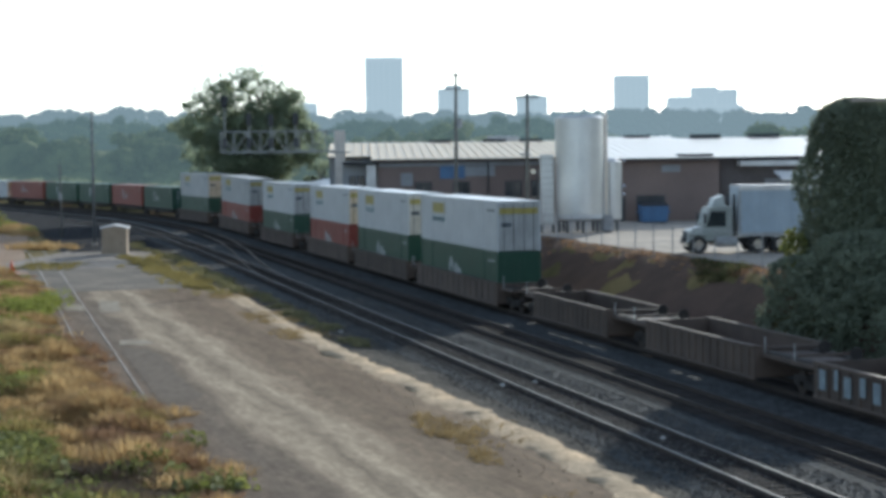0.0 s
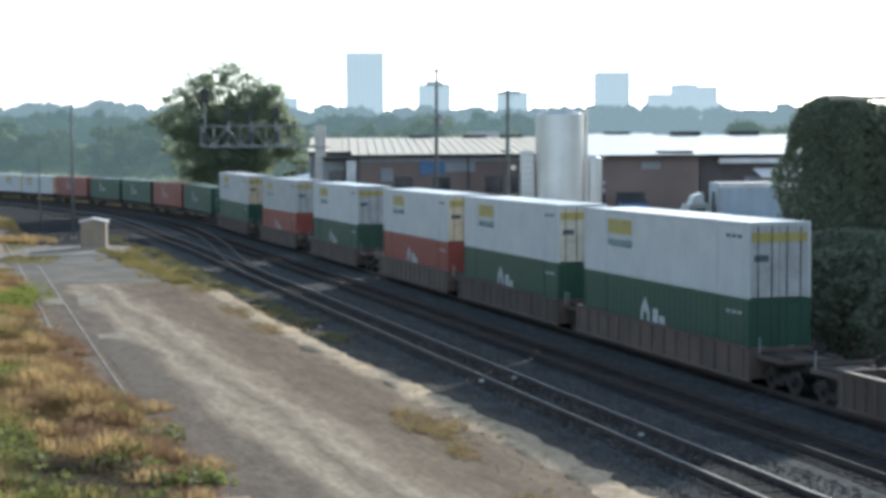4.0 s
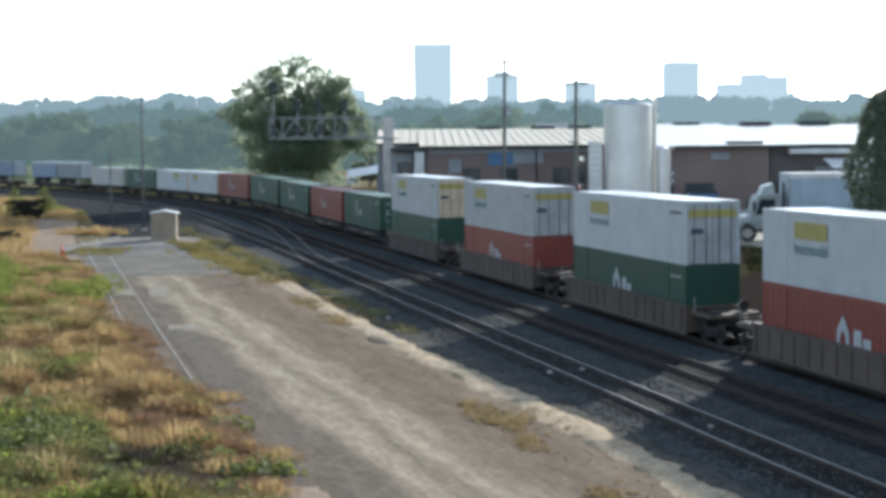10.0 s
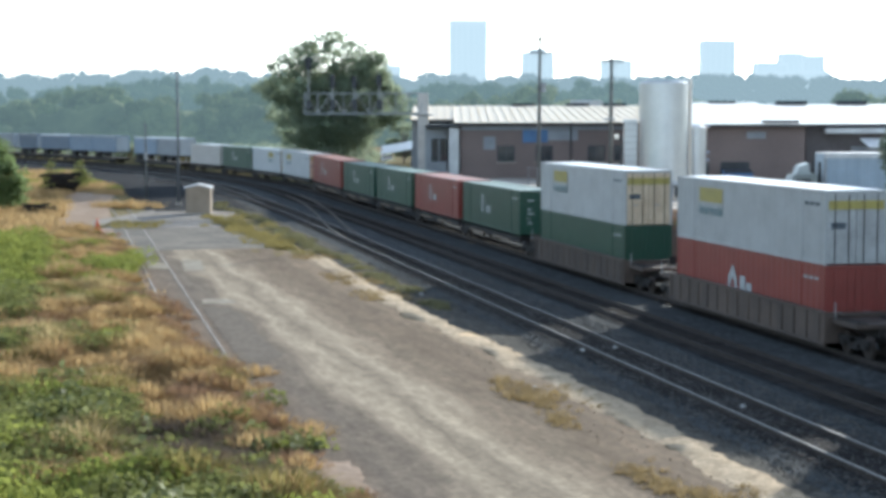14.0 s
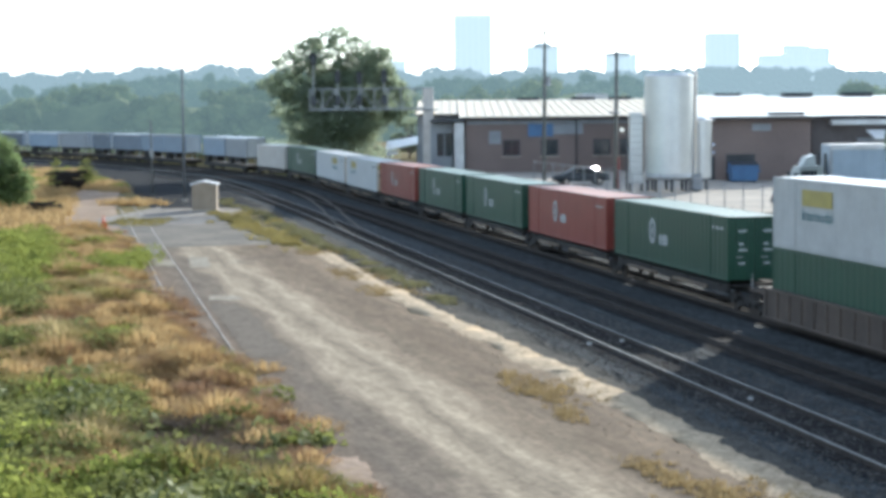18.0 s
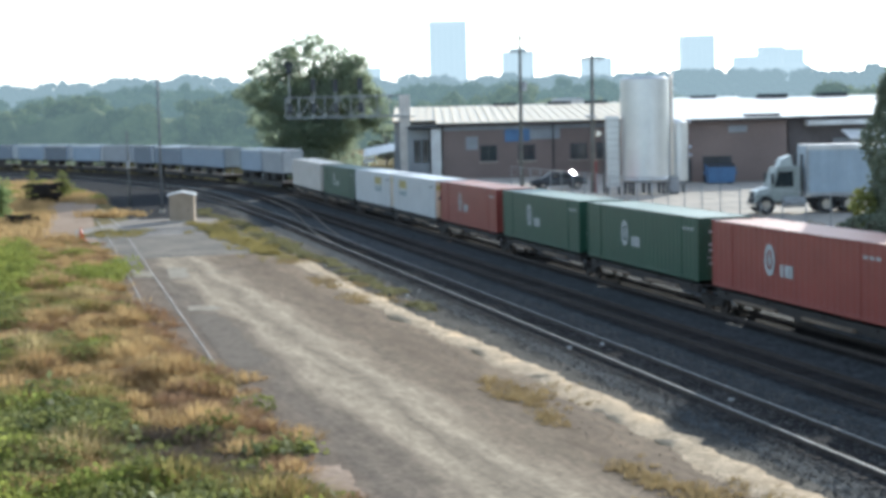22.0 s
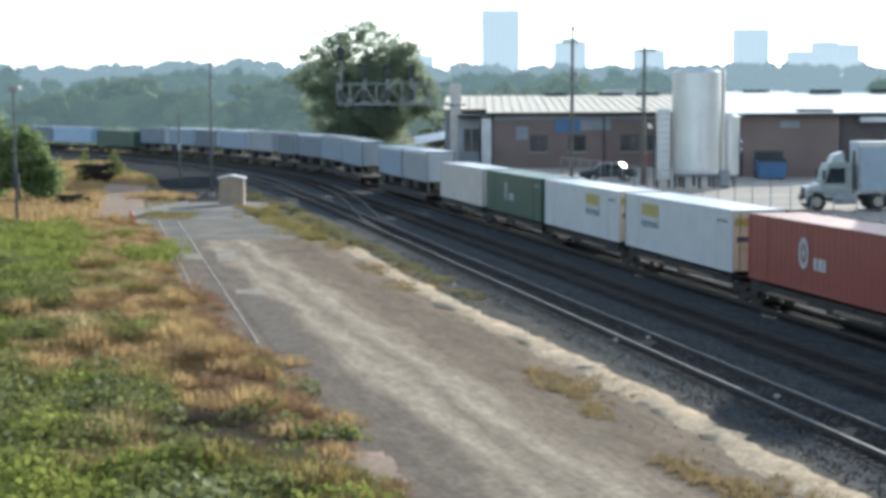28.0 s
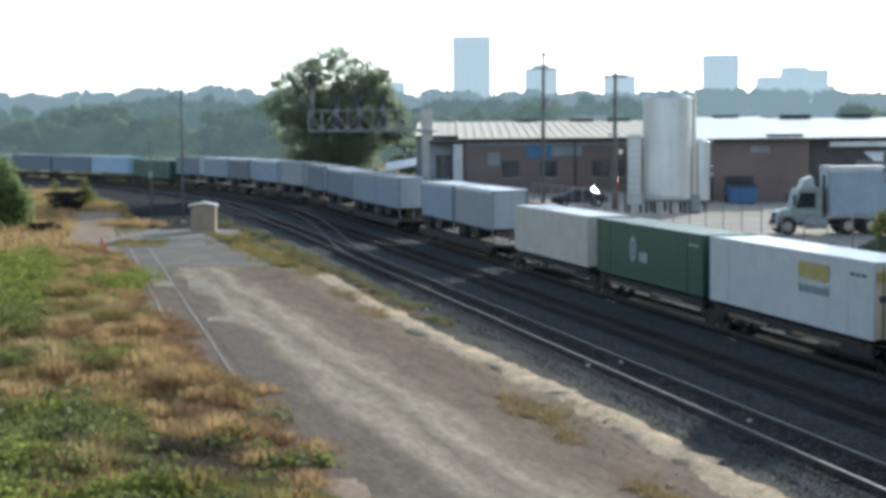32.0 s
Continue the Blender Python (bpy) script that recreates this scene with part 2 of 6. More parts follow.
def track(s, off=0.0):
    """The place and the heading of the train's track at s metres, off metres to its far side."""
    a = START - s
    if a <= 0:
        p, u = P0 - U * s, -U
    else:
        th = float(np.interp(a, ARC, TURN))
        p = P0 - U * START + U * float(np.interp(a, ARC, AHEAD)) - N * float(np.interp(a, ARC, ASIDE))
        u = -(U * math.cos(th) - N * math.sin(th))
        p = p - u * max(0.0, a - 420.0)
    n = Vector((-u.y, u.x))
    q = p + n * off
    return Vector((q.x, q.y, rise(q.y))), u


LINE = np.array([(P0 - U * START + U * a - N * b)[:] for a, b in zip(AHEAD.tolist(), ASIDE.tolist())])


def rail_pose(s):
    p, u = track(s)
    a, b = track(s - 3)[0], track(s + 3)[0]
    return pose(p.x, p.y, p.z, 0, -math.degrees(math.atan2(b.z - a.z, 6.0)), math.degrees(math.atan2(u.y, u.x)))


# ---- ground: one sheet, with the yard's bank beyond the tracks ----
def side_of(x, y):
    """Metres from the train's track to the far side (positive), along the straight and the curve."""
    v = Vector((x, y)) - P0
    if v.dot(U) <= -START:
        return v.dot(N)
    k = min(419, max(0, int(np.argmin((LINE[:, 0] - x) ** 2 + (LINE[:, 1] - y) ** 2))))
    th = float(TURN[k])
    n = N * math.cos(th) + U * math.sin(th)
    return (Vector((x, y)) - Vector(LINE[k].tolist())).dot(n)


def smooth(a, b, x):
    k = min(1.0, max(0.0, (x - a) / (b - a)))
    return k * k * (3 - 2 * k)


def land(x, y):
    d = side_of(x, y)
    z = rise(y) - 0.42
    z += 3.15 * smooth(3.6, 8.6, d) * (1 - smooth(300, 340, y))
    if d > 8.6 and y < 340:
        z = max(z, 2.73 + rise(y) * 0.2)
    if d < -11.0:
        z += 0.27 * smooth(-11.0, -13.5, d)
    return z


def axis(lo, hi, a, b, step, grow=1.16):
    v = list(np.arange(a, b + 1e-6, step))
    k, s = a, step
    while k > lo:
        s *= grow
        k -= s
        v.insert(0, k)
    k, s = b, step
    while k < hi:
        s *= grow
        k += s
        v.append(k)
    return v


gx, gy = axis(-2600, 2600, -60, 60, 1.0), axis(-600, 4200, -20, 330, 2.0)
gv = [(x, y, land(x, y)) for y in gy for x in gx]
gw = len(gx)
gf = [(j * gw + i, j * gw + i + 1, (j + 1) * gw + i + 1, (j + 1) * gw + i) for j in range(len(gy) - 1) for i in range(gw - 1)]
ground = tagged(raw("ground", gv, gf, "ground", smooth=True), "rough ground with dry grass and bare soil", "ground", kind="structure")


def band(name, s0, s1, profile, material, step=2.0, wobble=0.0, drift=None):
    """A strip along the track: profile is a list of (off, z); drift moves it across on the way."""
    vs, fs = [], []
    k = len(profile)
    ss = list(np.arange(s0, s1 + 1e-6, step))
    for s in ss:
        for i, (o, z) in enumerate(profile):
            w = wobble * noise.noise(Vector((s * 0.25, i * 7.3, 1.0))) + 0.5 * wobble * noise.noise(Vector((s * 0.9, i * 3.1, 5.0))) + 0.45 * wobble * noise.noise(Vector((s * 3.1, i * 5.7, 8.0)))
            p, _ = track(s, o + w + (drift(s) if drift else 0.0))
            vs.append((p.x, p.y, p.z + z))
    for j in range(len(ss) - 1):
        for i in range(k - 1):
            fs.append((j * k + i, j * k + i + 1, (j + 1) * k + i + 1, (j + 1) * k + i))
    return raw(name, vs, fs, material, smooth=True)


T3, T2, T1 = 0.0, -4.55, -9.1
tagged(band("track_bed", -330, 230, [(-12.2, -0.36), (-11.0, -0.22), (-6.9, -0.2), (-6.4, -0.24), (-2.4, -0.2), (1.6, -0.2), (3.6, -0.36)], "ballast"), "dark grey crushed stone ballast under the tracks", "ballast", kind="structure")


def ledge(s):
    """How far the edge of the road's fill lies towards the rails."""
    return 1.25 * smooth(92, 136, s)


tagged(band("dirt_strip", 72, 190, [(-14.95, -0.15), (-14.6, -0.10), (-14.15, -0.085), (-13.75, -0.095), (-13.4, -0.25)], "dirt", step=0.2, wobble=0.6, drift=ledge), "pale sandy dirt bank between road and tracks", "dirt", kind="structure")


for _o in (T1, T2, T3):
    tagged(band("oiled_bed", -330, 225, [(_o - 1.5, -0.215), (_o - 1.1, -0.185), (_o + 1.1, -0.185), (_o + 1.5, -0.215)], "dark_ballast", wobble=0.12), "dark oily ballast between the rails", "ballast", kind="structure")


def rails(name, off, s0, s1, head, ties, gauge=1.505):
    ob = thing(name, "steel railway track on dark timber ties", "railway track", "tracks", "structure")
    for o in (off - gauge / 2, off + gauge / 2):
        for nm, hw, z0, z1, mt in (("rail_head", 0.03, -0.035, 0.0, head), ("rail_web", 0.016, -0.14, -0.037, "rail_web"), ("rail_foot", 0.07, -0.165, -0.142, "rail_web")):
            vs, fs = [], []
            ss = np.arange(s0, s1 + 1e-6, 4.0)
            for s in ss:
                for a, z in ((-hw, z0), (hw, z0), (hw, z1), (-hw, z1)):
                    p, _ = track(s, o + a)
                    vs.append((p.x, p.y, p.z + z))
            for j in range(len(ss) - 1):
                for i in range(4):
                    fs.append((4 * j + i, 4 * j + (i + 1) % 4, 4 * j + 4 + (i + 1) % 4, 4 * j + 4 + i))
            raw(nm, vs, fs, mt, ob)
    vs, fs = [], []
    shared = None
    for s in np.arange(max(s0, -120), s1, 0.53):
        p, u = track(s + random.uniform(-0.03, 0.03), off)
        if ties[0] < s < ties[1]:
            if shared is None:
                bm = B(-0.115, 0.115, -1.3, 1.3, -0.30, -0.165, bevel=0.012)
                shared = part("tie", bm, "tie", ob)
                t = shared
            else:
                t = new("tie", shared.data)
                t.parent = ob
            t.matrix_basis = pose(p.x, p.y, p.z + random.uniform(-0.012, 0.012), 0, 0, math.degrees(math.atan2(u.y, u.x)) + random.uniform(-1.2, 1.2))
            continue
        n = Vector((-u.y, u.x))
        b = len(vs)
        hl = 1.3 + random.uniform(-0.06, 0.06)
        for a in (-0.115, 0.115):
            for c in (-hl, hl):
                for z in (-0.30, -0.165 + random.uniform(-0.01, 0.01)):
                    q = Vector((p.x, p.y)) + u * a + n * c
                    vs.append((q.x, q.y, p.z + z))
        fs += [tuple(b + i for i in q) for q in ((0, 1, 3, 2), (4, 6, 7, 5), (0, 4, 5, 1), (2, 3, 7, 6), (1, 5, 7, 3))]
    raw("ties", vs, fs, "tie", ob)["kind"] = "stuff"
    return ob


rails("track_near", T1, -330, 225, "rail", (40, 152))
rails("track_middle", T2, -330, 225, "rail_rust_shade", (60, 140))
rails("track_far", T3, -330, 225, "rail_rust_shade", (90, 140))


def crossover(name, label, s0, s1, o0, o1):
    """A pair of rails that leads from one track over to the next through two gentle bends."""
    ob = thing(name, label, "railway track", "tracks", "structure")
    for g in (-0.7525, 0.7525):
        vs, fs = [], []
        ss = np.arange(s0, s1 + 1e-6, 1.5)
        for s in ss:
            o = o0 + (o1 - o0) * smooth(s0, s1, s) + g
            for a, z in ((-0.037, -0.15), (0.037, -0.15), (0.037, 0.006), (-0.037, 0.006)):
                p, _ = track(float(s), o + a)
                vs.append((p.x, p.y, p.z + z))
        for j in range(len(ss) - 1):
            for i in range(4):
                fs.append((4 * j + i, 4 * j + (i + 1) % 4, 4 * j + 4 + (i + 1) % 4, 4 * j + 4 + i))
        raw("rail", vs, fs, "rail_dull", ob)
    return ob


crossover("crossover_track", "worn steel crossover rails joining two tracks", -8.0, 62.0, T2, T1)
crossover("turnout_track", "worn steel turnout rails curving off the near track", -60.0, 12.0, T1 - 4.6, T1)


# ---- the train ----
MOVERS = []


def rides(ob, s0):
    MOVERS.append((ob, s0))
    return ob


LEN, WID, TALL = 16.5, 2.59, 2.9


def lettering(text, size, material, m, parent, name="lettering"):
    cu = bpy.data.curves.new(name, "FONT")
    cu.body, cu.size, cu.align_x, cu.align_y, cu.extrude = text, size, "CENTER", "CENTER", 0.004
    tmp = bpy.data.objects.new(name, cu)
    scene.collection.objects.link(tmp)
    me = bpy.data.meshes.new_from_object(tmp.evaluated_get(bpy.context.evaluated_depsgraph_get()))
    bpy.data.objects.remove(tmp)
    me.materials.clear()
    me.materials.append(M[material])
    ob = new(name, me)
    ob.parent, ob.matrix_basis = parent, m
    return ob


def ribbed(x0, x1, y, z0, z1, pitch, deep, out):
    """A pressed steel side: shallow upright ribs between two edges."""
    bm = bmesh.new()
    xs, x = [], x0
    k = max(2, int(round((x1 - x0) / pitch)))
    w = (x1 - x0) / k
    for i in range(k):
        a = x0 + i * w
        xs += [(a, 0), (a + 0.42 * w, 0), (a + 0.5 * w, deep), (a + 0.92 * w, deep)]
    xs.append((x1, 0))
    lo = [bm.verts.new((a, y - out * d, z0)) for a, d in xs]
    hi = [bm.verts.new((a, y - out * d, z1)) for a, d in xs]
    for i in range(len(xs) - 1):
        bm.faces.new((lo[i], lo[i + 1], hi[i + 1], hi[i]) if out < 0 else (lo[i + 1], lo[i], hi[i], hi[i + 1]))
    return bm


def container(paint, label, logo=None, doors=None, length=LEN, tall=TALL, category="shipping container", name="shipping_container", sign=0.82, roof=None):
    """A long box, its origin under the middle of its front edge; it runs back along -x."""
    c = thing(name, label, category, "boxes on the train")
    a, b, h = -length, 0.0, WID / 2
    part("side_panel", ribbed(a + 0.16, b - 0.16, -h + 0.02, 0.14, tall - 0.12, 0.55, 0.009, -1), paint, c)
    part("side_panel", ribbed(a + 0.16, b - 0.16, h - 0.02, 0.14, tall - 0.12, 0.55, 0.03, 1), paint, c)
    part("roof_panel", ribbed(a + 0.1, b - 0.1, 0, -h + 0.03, h - 0.03, 0.6, 0.003, -1), roof or {"green": "roof_green", "red": "roof_red"}.get(paint, "roof_white"), c, "roof in a lighter colour for the sun on it").matrix_basis = Matrix(((1, 0, 0, 0), (0, 0, 1, 0), (0, -1, 0, tall - 0.01), (0, 0, 0, 1)))
    part("floor_pan", B(a + 0.1, b - 0.1, -h + 0.05, h - 0.05, 0.06, 0.15), "truck_iron", c)
    for y in (-h, h - 0.1):
        if roof:
            # tall pale rail imitates the glare along a sunlit roof edge
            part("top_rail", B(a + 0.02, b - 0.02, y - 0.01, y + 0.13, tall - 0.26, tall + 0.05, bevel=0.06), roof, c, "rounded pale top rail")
        else:
            part("top_rail", B(a + 0.1, b - 0.1, y, y + 0.1, tall - 0.13, tall, bevel=0.012), paint, c)
        part("bottom_rail", B(a + 0.1, b - 0.1, y, y + 0.1, 0.0, 0.15, bevel=0.012), paint, c)
        for x in (a, b - 0.16, -length / 2 - 6.1, -length / 2 + 6.1 - 0.16):
            part("corner_post", B(x, x + 0.16, y - 0.008, y + 0.108, 0.0, tall + 0.006, bevel=0.012), paint, c)
    dm = doors or ("grey_door" if paint in ("white", "grey") and logo else paint)
    part("end_wall", B(a + 0.02, a + 0.06, -h + 0.06, h - 0.06, 0.05, tall - 0.05), paint, c)
    part("door_header", B(b - 0.1, b, -h + 0.1, h - 0.1, tall - 0.14, tall - 0.005), paint, c)
    for y0, y1 in ((-h + 0.11, -0.012), (0.012, h - 0.11)):
        d = part("door", B(b - 0.09, b - 0.035, y0, y1, 0.05, tall - 0.15, bevel=0.01), dm, c)
        for y in (y0 + 0.3, y1 - 0.3):
            part("lock_rod", Rod((b - 0.012, y, 0.06), (b - 0.012, y, tall - 0.16), 0.02, seg=6), "truck_iron" if dm in ("cream", "pale_door", "grey_door") else dm, d)
        for z in (0.4, 1.1, 1.8, 2.5):
            part("hinge", B(b - 0.036, b - 0.01, (y0 if y0 < -0.5 else y1 - 0.12), (y0 + 0.12 if y0 < -0.5 else y1), z, z + 0.1), dm, d)
        part("lock_handle", B(b - 0.02, b + 0.004, y0 + 0.3, y0 + 0.62, 1.05, 1.1), "galv", d)
        if logo == "round":
            for z, w in ((0.75, 0.3), (1.35, 0.42), (1.62, 0.25), (2.2, 0.4)):
                part("placard", B(b - 0.034, b - 0.026, y0 + 0.42, y0 + 0.42 + w, z, z + 0.10), "logo", d, "small pale placard")
    if logo == "yellow":
        part("brand_panel", B(-length * sign, -length * sign + 2.8, -h - 0.022, -h - 0.004, tall - 1.05, tall - 0.4), "yellow", c, "yellow rectangular company panel")
        lettering("Intermodal", 0.66, "teal_ink", pose(-length * sign + 1.4, -h - 0.012, tall - 1.42, 90), c)
        part("door_band", B(b - 0.03, b - 0.006, -h + 0.14, h - 0.14, tall - 0.75, tall - 0.4), "yellow", c, "yellow band over the doors")
        part("door_placard", B(b - 0.03, b - 0.008, -h + 0.25, -h + 0.85, tall - 1.5, tall - 1.25), "ink", c)
    if logo == "round":
        x = -length * 0.62
        bm = bmesh.new()
        seg = 20
        o = [bm.verts.new((x + 0.52 * math.cos(k * math.tau / seg), -h - 0.016, 1.6 + 0.66 * math.sin(k * math.tau / seg))) for k in range(seg)]
        i2 = [bm.verts.new((x + 0.3 * math.cos(k * math.tau / seg), -h - 0.016, 1.6 + 0.42 * math.sin(k * math.tau / seg))) for k in range(seg)]
        for k in range(seg):
            j = (k + 1) % seg
            bm.faces.new((o[k], o[j], i2[j], i2[k]))
        q = [bm.verts.new((x + u, -h - 0.016, 1.6 + v)) for u, v in ((-0.17, 0), (0, -0.3), (0.17, 0), (0, 0.3))]
        bm.faces.new(q)
        part("round_emblem", bm, "logo", c, "pale oval ring emblem")
        for k, w in enumerate((0.3, 0.38, 0.3)):
            part("letter_bar", B(x + 1.05 + 0.45 * k, x + 1.05 + 0.45 * k + w, -h - 0.02, -h - 0.008, 1.0, 1.5), "logo", c)
    if logo == "pillar":
        x = -length * 0.57
        bm = bmesh.new()
        q = [(-0.5, 0.85), (0.5, 0.85), (0.5, 1.6), (0.0, 2.2), (-0.5, 1.6)]
        f = [bm.verts.new((x + u, -h - 0.016, v)) for u, v in q]
        g = [bm.verts.new((x + u * 0.45, -h - 0.016, 1.2 + (v - 1.2) * 0.45)) for u, v in q]
        for k in range(5):
            j = (k + 1) % 5
            bm.faces.new((f[k], f[j], g[j], g[k]))
        part("pointed_emblem", bm, "logo", c, "pale pointed emblem")
        for k in range(2):
            part("letter_bar", B(x + 0.85 + 0.72 * k, x + 0.85 + 0.72 * k + 0.58, -h - 0.02, -h - 0.008, 0.9, 1.75 - 0.25 * k), "logo", c)
    if logo == "mark":
        x = -length * 0.45
        part("round_emblem", B(x, x + 0.5, -h - 0.02, -h - 0.008, 1.1, 2.2, bevel=0.004), "logo", c)
        part("letter_bar", B(x + 0.75, x + 1.6, -h - 0.02, -h - 0.008, 1.1, 1.6), "logo", c)
    for k in range(3):
        part("data_stencil", B(-1.9 + 0.5 * k, -1.55 + 0.5 * k, -h - 0.014, -h - 0.006, tall - 0.62, tall - 0.5), "ink" if paint in ("white", "grey") else "logo", c)
    return c


def bogie(car, x):
    """A two-axle truck under a car."""
    t = part("bogie", B(x - 0.35, x + 0.35, -1.0, 1.0, 0.5, 0.72, bevel=0.03), "truck_iron", car)
    for y in (-1.0, 0.86):
        bm = box(bmesh.new(), x - 1.25, x + 1.25, y, y + 0.14, 0.52, 0.72)
        box(bm, x - 0.4, x + 0.4, y, y + 0.14, 0.28, 0.52)
        for dx in (-0.9, 0.9):
            box(bm, x + dx - 0.2, x + dx + 0.2, y - 0.02, y + 0.16, 0.34, 0.6)
        part("side_frame", bm, "truck_iron", t)
    for dx in (-0.9, 0.9):
        for y in (-0.82, 0.69):
            w = Rod((x + dx, y, 0.43), (x + dx, y + 0.13, 0.43), 0.43, seg=16)
            rod(w, (x + dx, y + (0.13 if y > 0 else 0) - 0.065, 0.43), (x + dx, y + (0.10 if y > 0 else 0.03), 0.43), 0.2, seg=10)
            part("wheel", w, "rail_web", t)


M["spray"] = mat("pale_blue_spray_paint", (0.30, 0.37, 0.41), 0.6, color2=(0.14, 0.17, 0.19), scale=3, fine=14, amount=0.9)


def well_car(paint="well", mark=False, length=LEN, end=2.25):
    """A deep well between two end platforms; the origin lies under the front of its box."""
    c = thing("well_car", "rusty brown articulated well car with deep side sills", "rail car", "cars of the train")
    a, b = -length - 0.5, 0.5
    for y in (-1.52, 1.44):
        s = part("side_sill", B(a, b, y, y + 0.08, 0.32, 1.42, bevel=0.01), paint, c)
        part("top_chord", B(a, b, y - 0.05, y + 0.13, 1.42, 1.54, bevel=0.015), "well", s)
        part("bottom_chord", B(a, b, y - 0.04, y + 0.12, 0.22, 0.34, bevel=0.015), "well", s)
        for k in range(15):
            x = a + 0.4 + k * (b - a - 0.8) / 14
            part("side_rib", B(x - 0.05, x + 0.05, y - 0.05 if y < 0 else y + 0.08, y if y < 0 else y + 0.13, 0.34, 1.42), paint, s)
    for k in range(6):
        x = a + 0.6 + k * (b - a - 1.2) / 5
        part("cross_beam", B(x - 0.2, x + 0.2, -1.44, 1.44, 0.24, 0.34), "well", c)
    for x0, x1, e in ((b, b + end, 1), (a - end, a, -1)):
        p = part("end_platform", B(x0, x1, -1.25, 1.25, 1.1, 1.28, bevel=0.02), "well", c)
        part("bulkhead", B(b - 0.08 if e > 0 else a, b if e > 0 else a + 0.08, -1.44, 1.44, 0.34, 1.5), "well", c)
        part("centre_sill", B(x0 + 0.1, x1 - 0.1, -0.3, 0.3, 0.75, 1.1), "truck_iron", p)
        for y in (-1.15, 0.75):
            part("end_step", B(x0 + 0.1, x1 - 0.1, y, y + 0.4, 1.281, 1.34), "truck_iron", p)
        part("hand_rail", Rod((x0 + 0.3, -1.2, 1.28), (x0 + 0.3, -1.2, 1.9), 0.025, seg=6), "galv", p)
        part("brake_wheel", Rod((x0 + end * 0.5, 0.8, 1.55), (x0 + end * 0.5 + 0.06, 0.8, 1.55), 0.25, seg=12), "truck_iron", p)
        part("cross_bar", B(x0 + end * 0.3, x0 + end * 0.3 + 0.14, -1.3, 1.3, 1.45, 1.56, bevel=0.02), "well", p)
    bogie(c, a - (1.4 if end > 2 else 0.85))
    if length > 12:
        bogie(c, b + 1.4)
    if mark:
        for k, (u, w, z0, z1) in enumerate(((0.0, 0.9, 0.6, 1.3), (1.1, 0.5, 0.7, 1.4), (1.8, 0.9, 0.55, 1.25), (2.9, 0.7, 0.7, 1.35), (3.8, 0.9, 0.6, 1.3))):
            part("spray_mark", B(a + 0.5 + u, a + 0.5 + u + w * 0.55, -1.59, -1.576, z0, z1), "spray", c, "pale blue-white spray paint mark")
    return c


def spine_car():
    """A bare spine with arms that carry one box."""
    c = thing("spine_car", "articulated spine car with tan strips for sunlit ground", "rail car", "cars of the train")
    a, b = -LEN - 0.7, 0.7
    part("spine", B(a, b, -0.3, 0.3, 0.72, 1.12, bevel=0.02), "truck_iron", c)
    for x in (-1.2, -5.6, -LEN + 5.6, -LEN + 1.2):
        part("arm", B(x - 0.25, x + 0.25, -1.28, 1.28, 0.98, 1.13, bevel=0.015), "truck_iron", c)
    for y in (-1.2, 1.02):
        part("side_beam", B(a + 1.0, b - 1.0, y, y + 0.18, 0.74, 1.125, bevel=0.01), "truck_iron", c)
    part("deck_plate", B(a + 0.3, b - 0.3, -1.0, 1.0, 1.06, 1.12), "truck_iron", c)
    part("brake_gear", B(-8.9, -7.6, -0.9, 0.9, 0.5, 0.72, bevel=0.04), "truck_iron", c)
    # added strips imitate sunlit ground seen under the car
    for x0, x1 in ((-7.0, -2.6), (-13.9, -9.6)):
        part("sun_strip", B(x0, x1, -1.42, -1.24, 0.78, 0.9, bevel=0.01), "sun_strip_tan", c, "tan strip in the colour of sunlit ground")
    bogie(c, b + 0.05)
    bogie(c, a - 0.05)
    return c


def flat_car(length=27.0):
    c = thing("flat_car", "long dark flat car carrying road trailers", "rail car", "cars of the train")
    part("deck", B(-length, -2.4, -1.4, 1.4, 0.95, 1.12, bevel=0.02), "truck_iron", c)
    part("deck_end", B(-2.398, 0, -1.4, 1.4, 0.95, 1.12, bevel=0.02), "well", c, "rusty end of the deck")
    for y in (-1.38, 1.24):
        part("side_sill", B(-length + 0.5, -0.5, y, y + 0.14, 0.58, 0.95, bevel=0.01), "truck_iron", c)
    part("centre_sill", B(-length + 1.5, -1.5, -0.4, 0.4, 0.45, 0.95), "truck_iron", c)
    for x in (-1.3, -length + 1.3):
        part("coupler", B(x - 1.4, x + 1.4, -0.15, 0.15, 0.75, 0.94), "truck_iron", c)
    bogie(c, -3.2)
    bogie(c, -length + 3.2)
    return c


def trailer(paint, length, label, roof):
    """A road trailer on its own wheels, its legs down."""
    c = container(paint, label, None, "white", length, 2.75, "road trailer", "road_trailer", roof=roof)
    for x in (-length + 1.2, -length + 2.5):
        for y in (-1.2, 0.62):
            for k in (0, 0.3):
                part("tyre", Rod((x, y + k, -0.52), (x, y + k + 0.26, -0.52), 0.51, seg=14), "truck_iron", c)
    part("axle_frame", B(-length + 0.6, -length + 3.2, -0.55, 0.55, -0.6, -0.02), "truck_iron", c)
    part("under_frame", B(-length + 0.5, -1.0, -1.0, 1.0, -0.14, 0.04), "truck_iron", c)
    part("side_box", B(-length * 0.62, -length * 0.4, -1.15, -0.5, -0.75, -0.15), "truck_iron", c)
    for y in (-0.7, 0.58):
        part("landing_leg", B(-2.6, -2.44, y, y + 0.12, -1.02, 0.0), "galv", c)
    return c


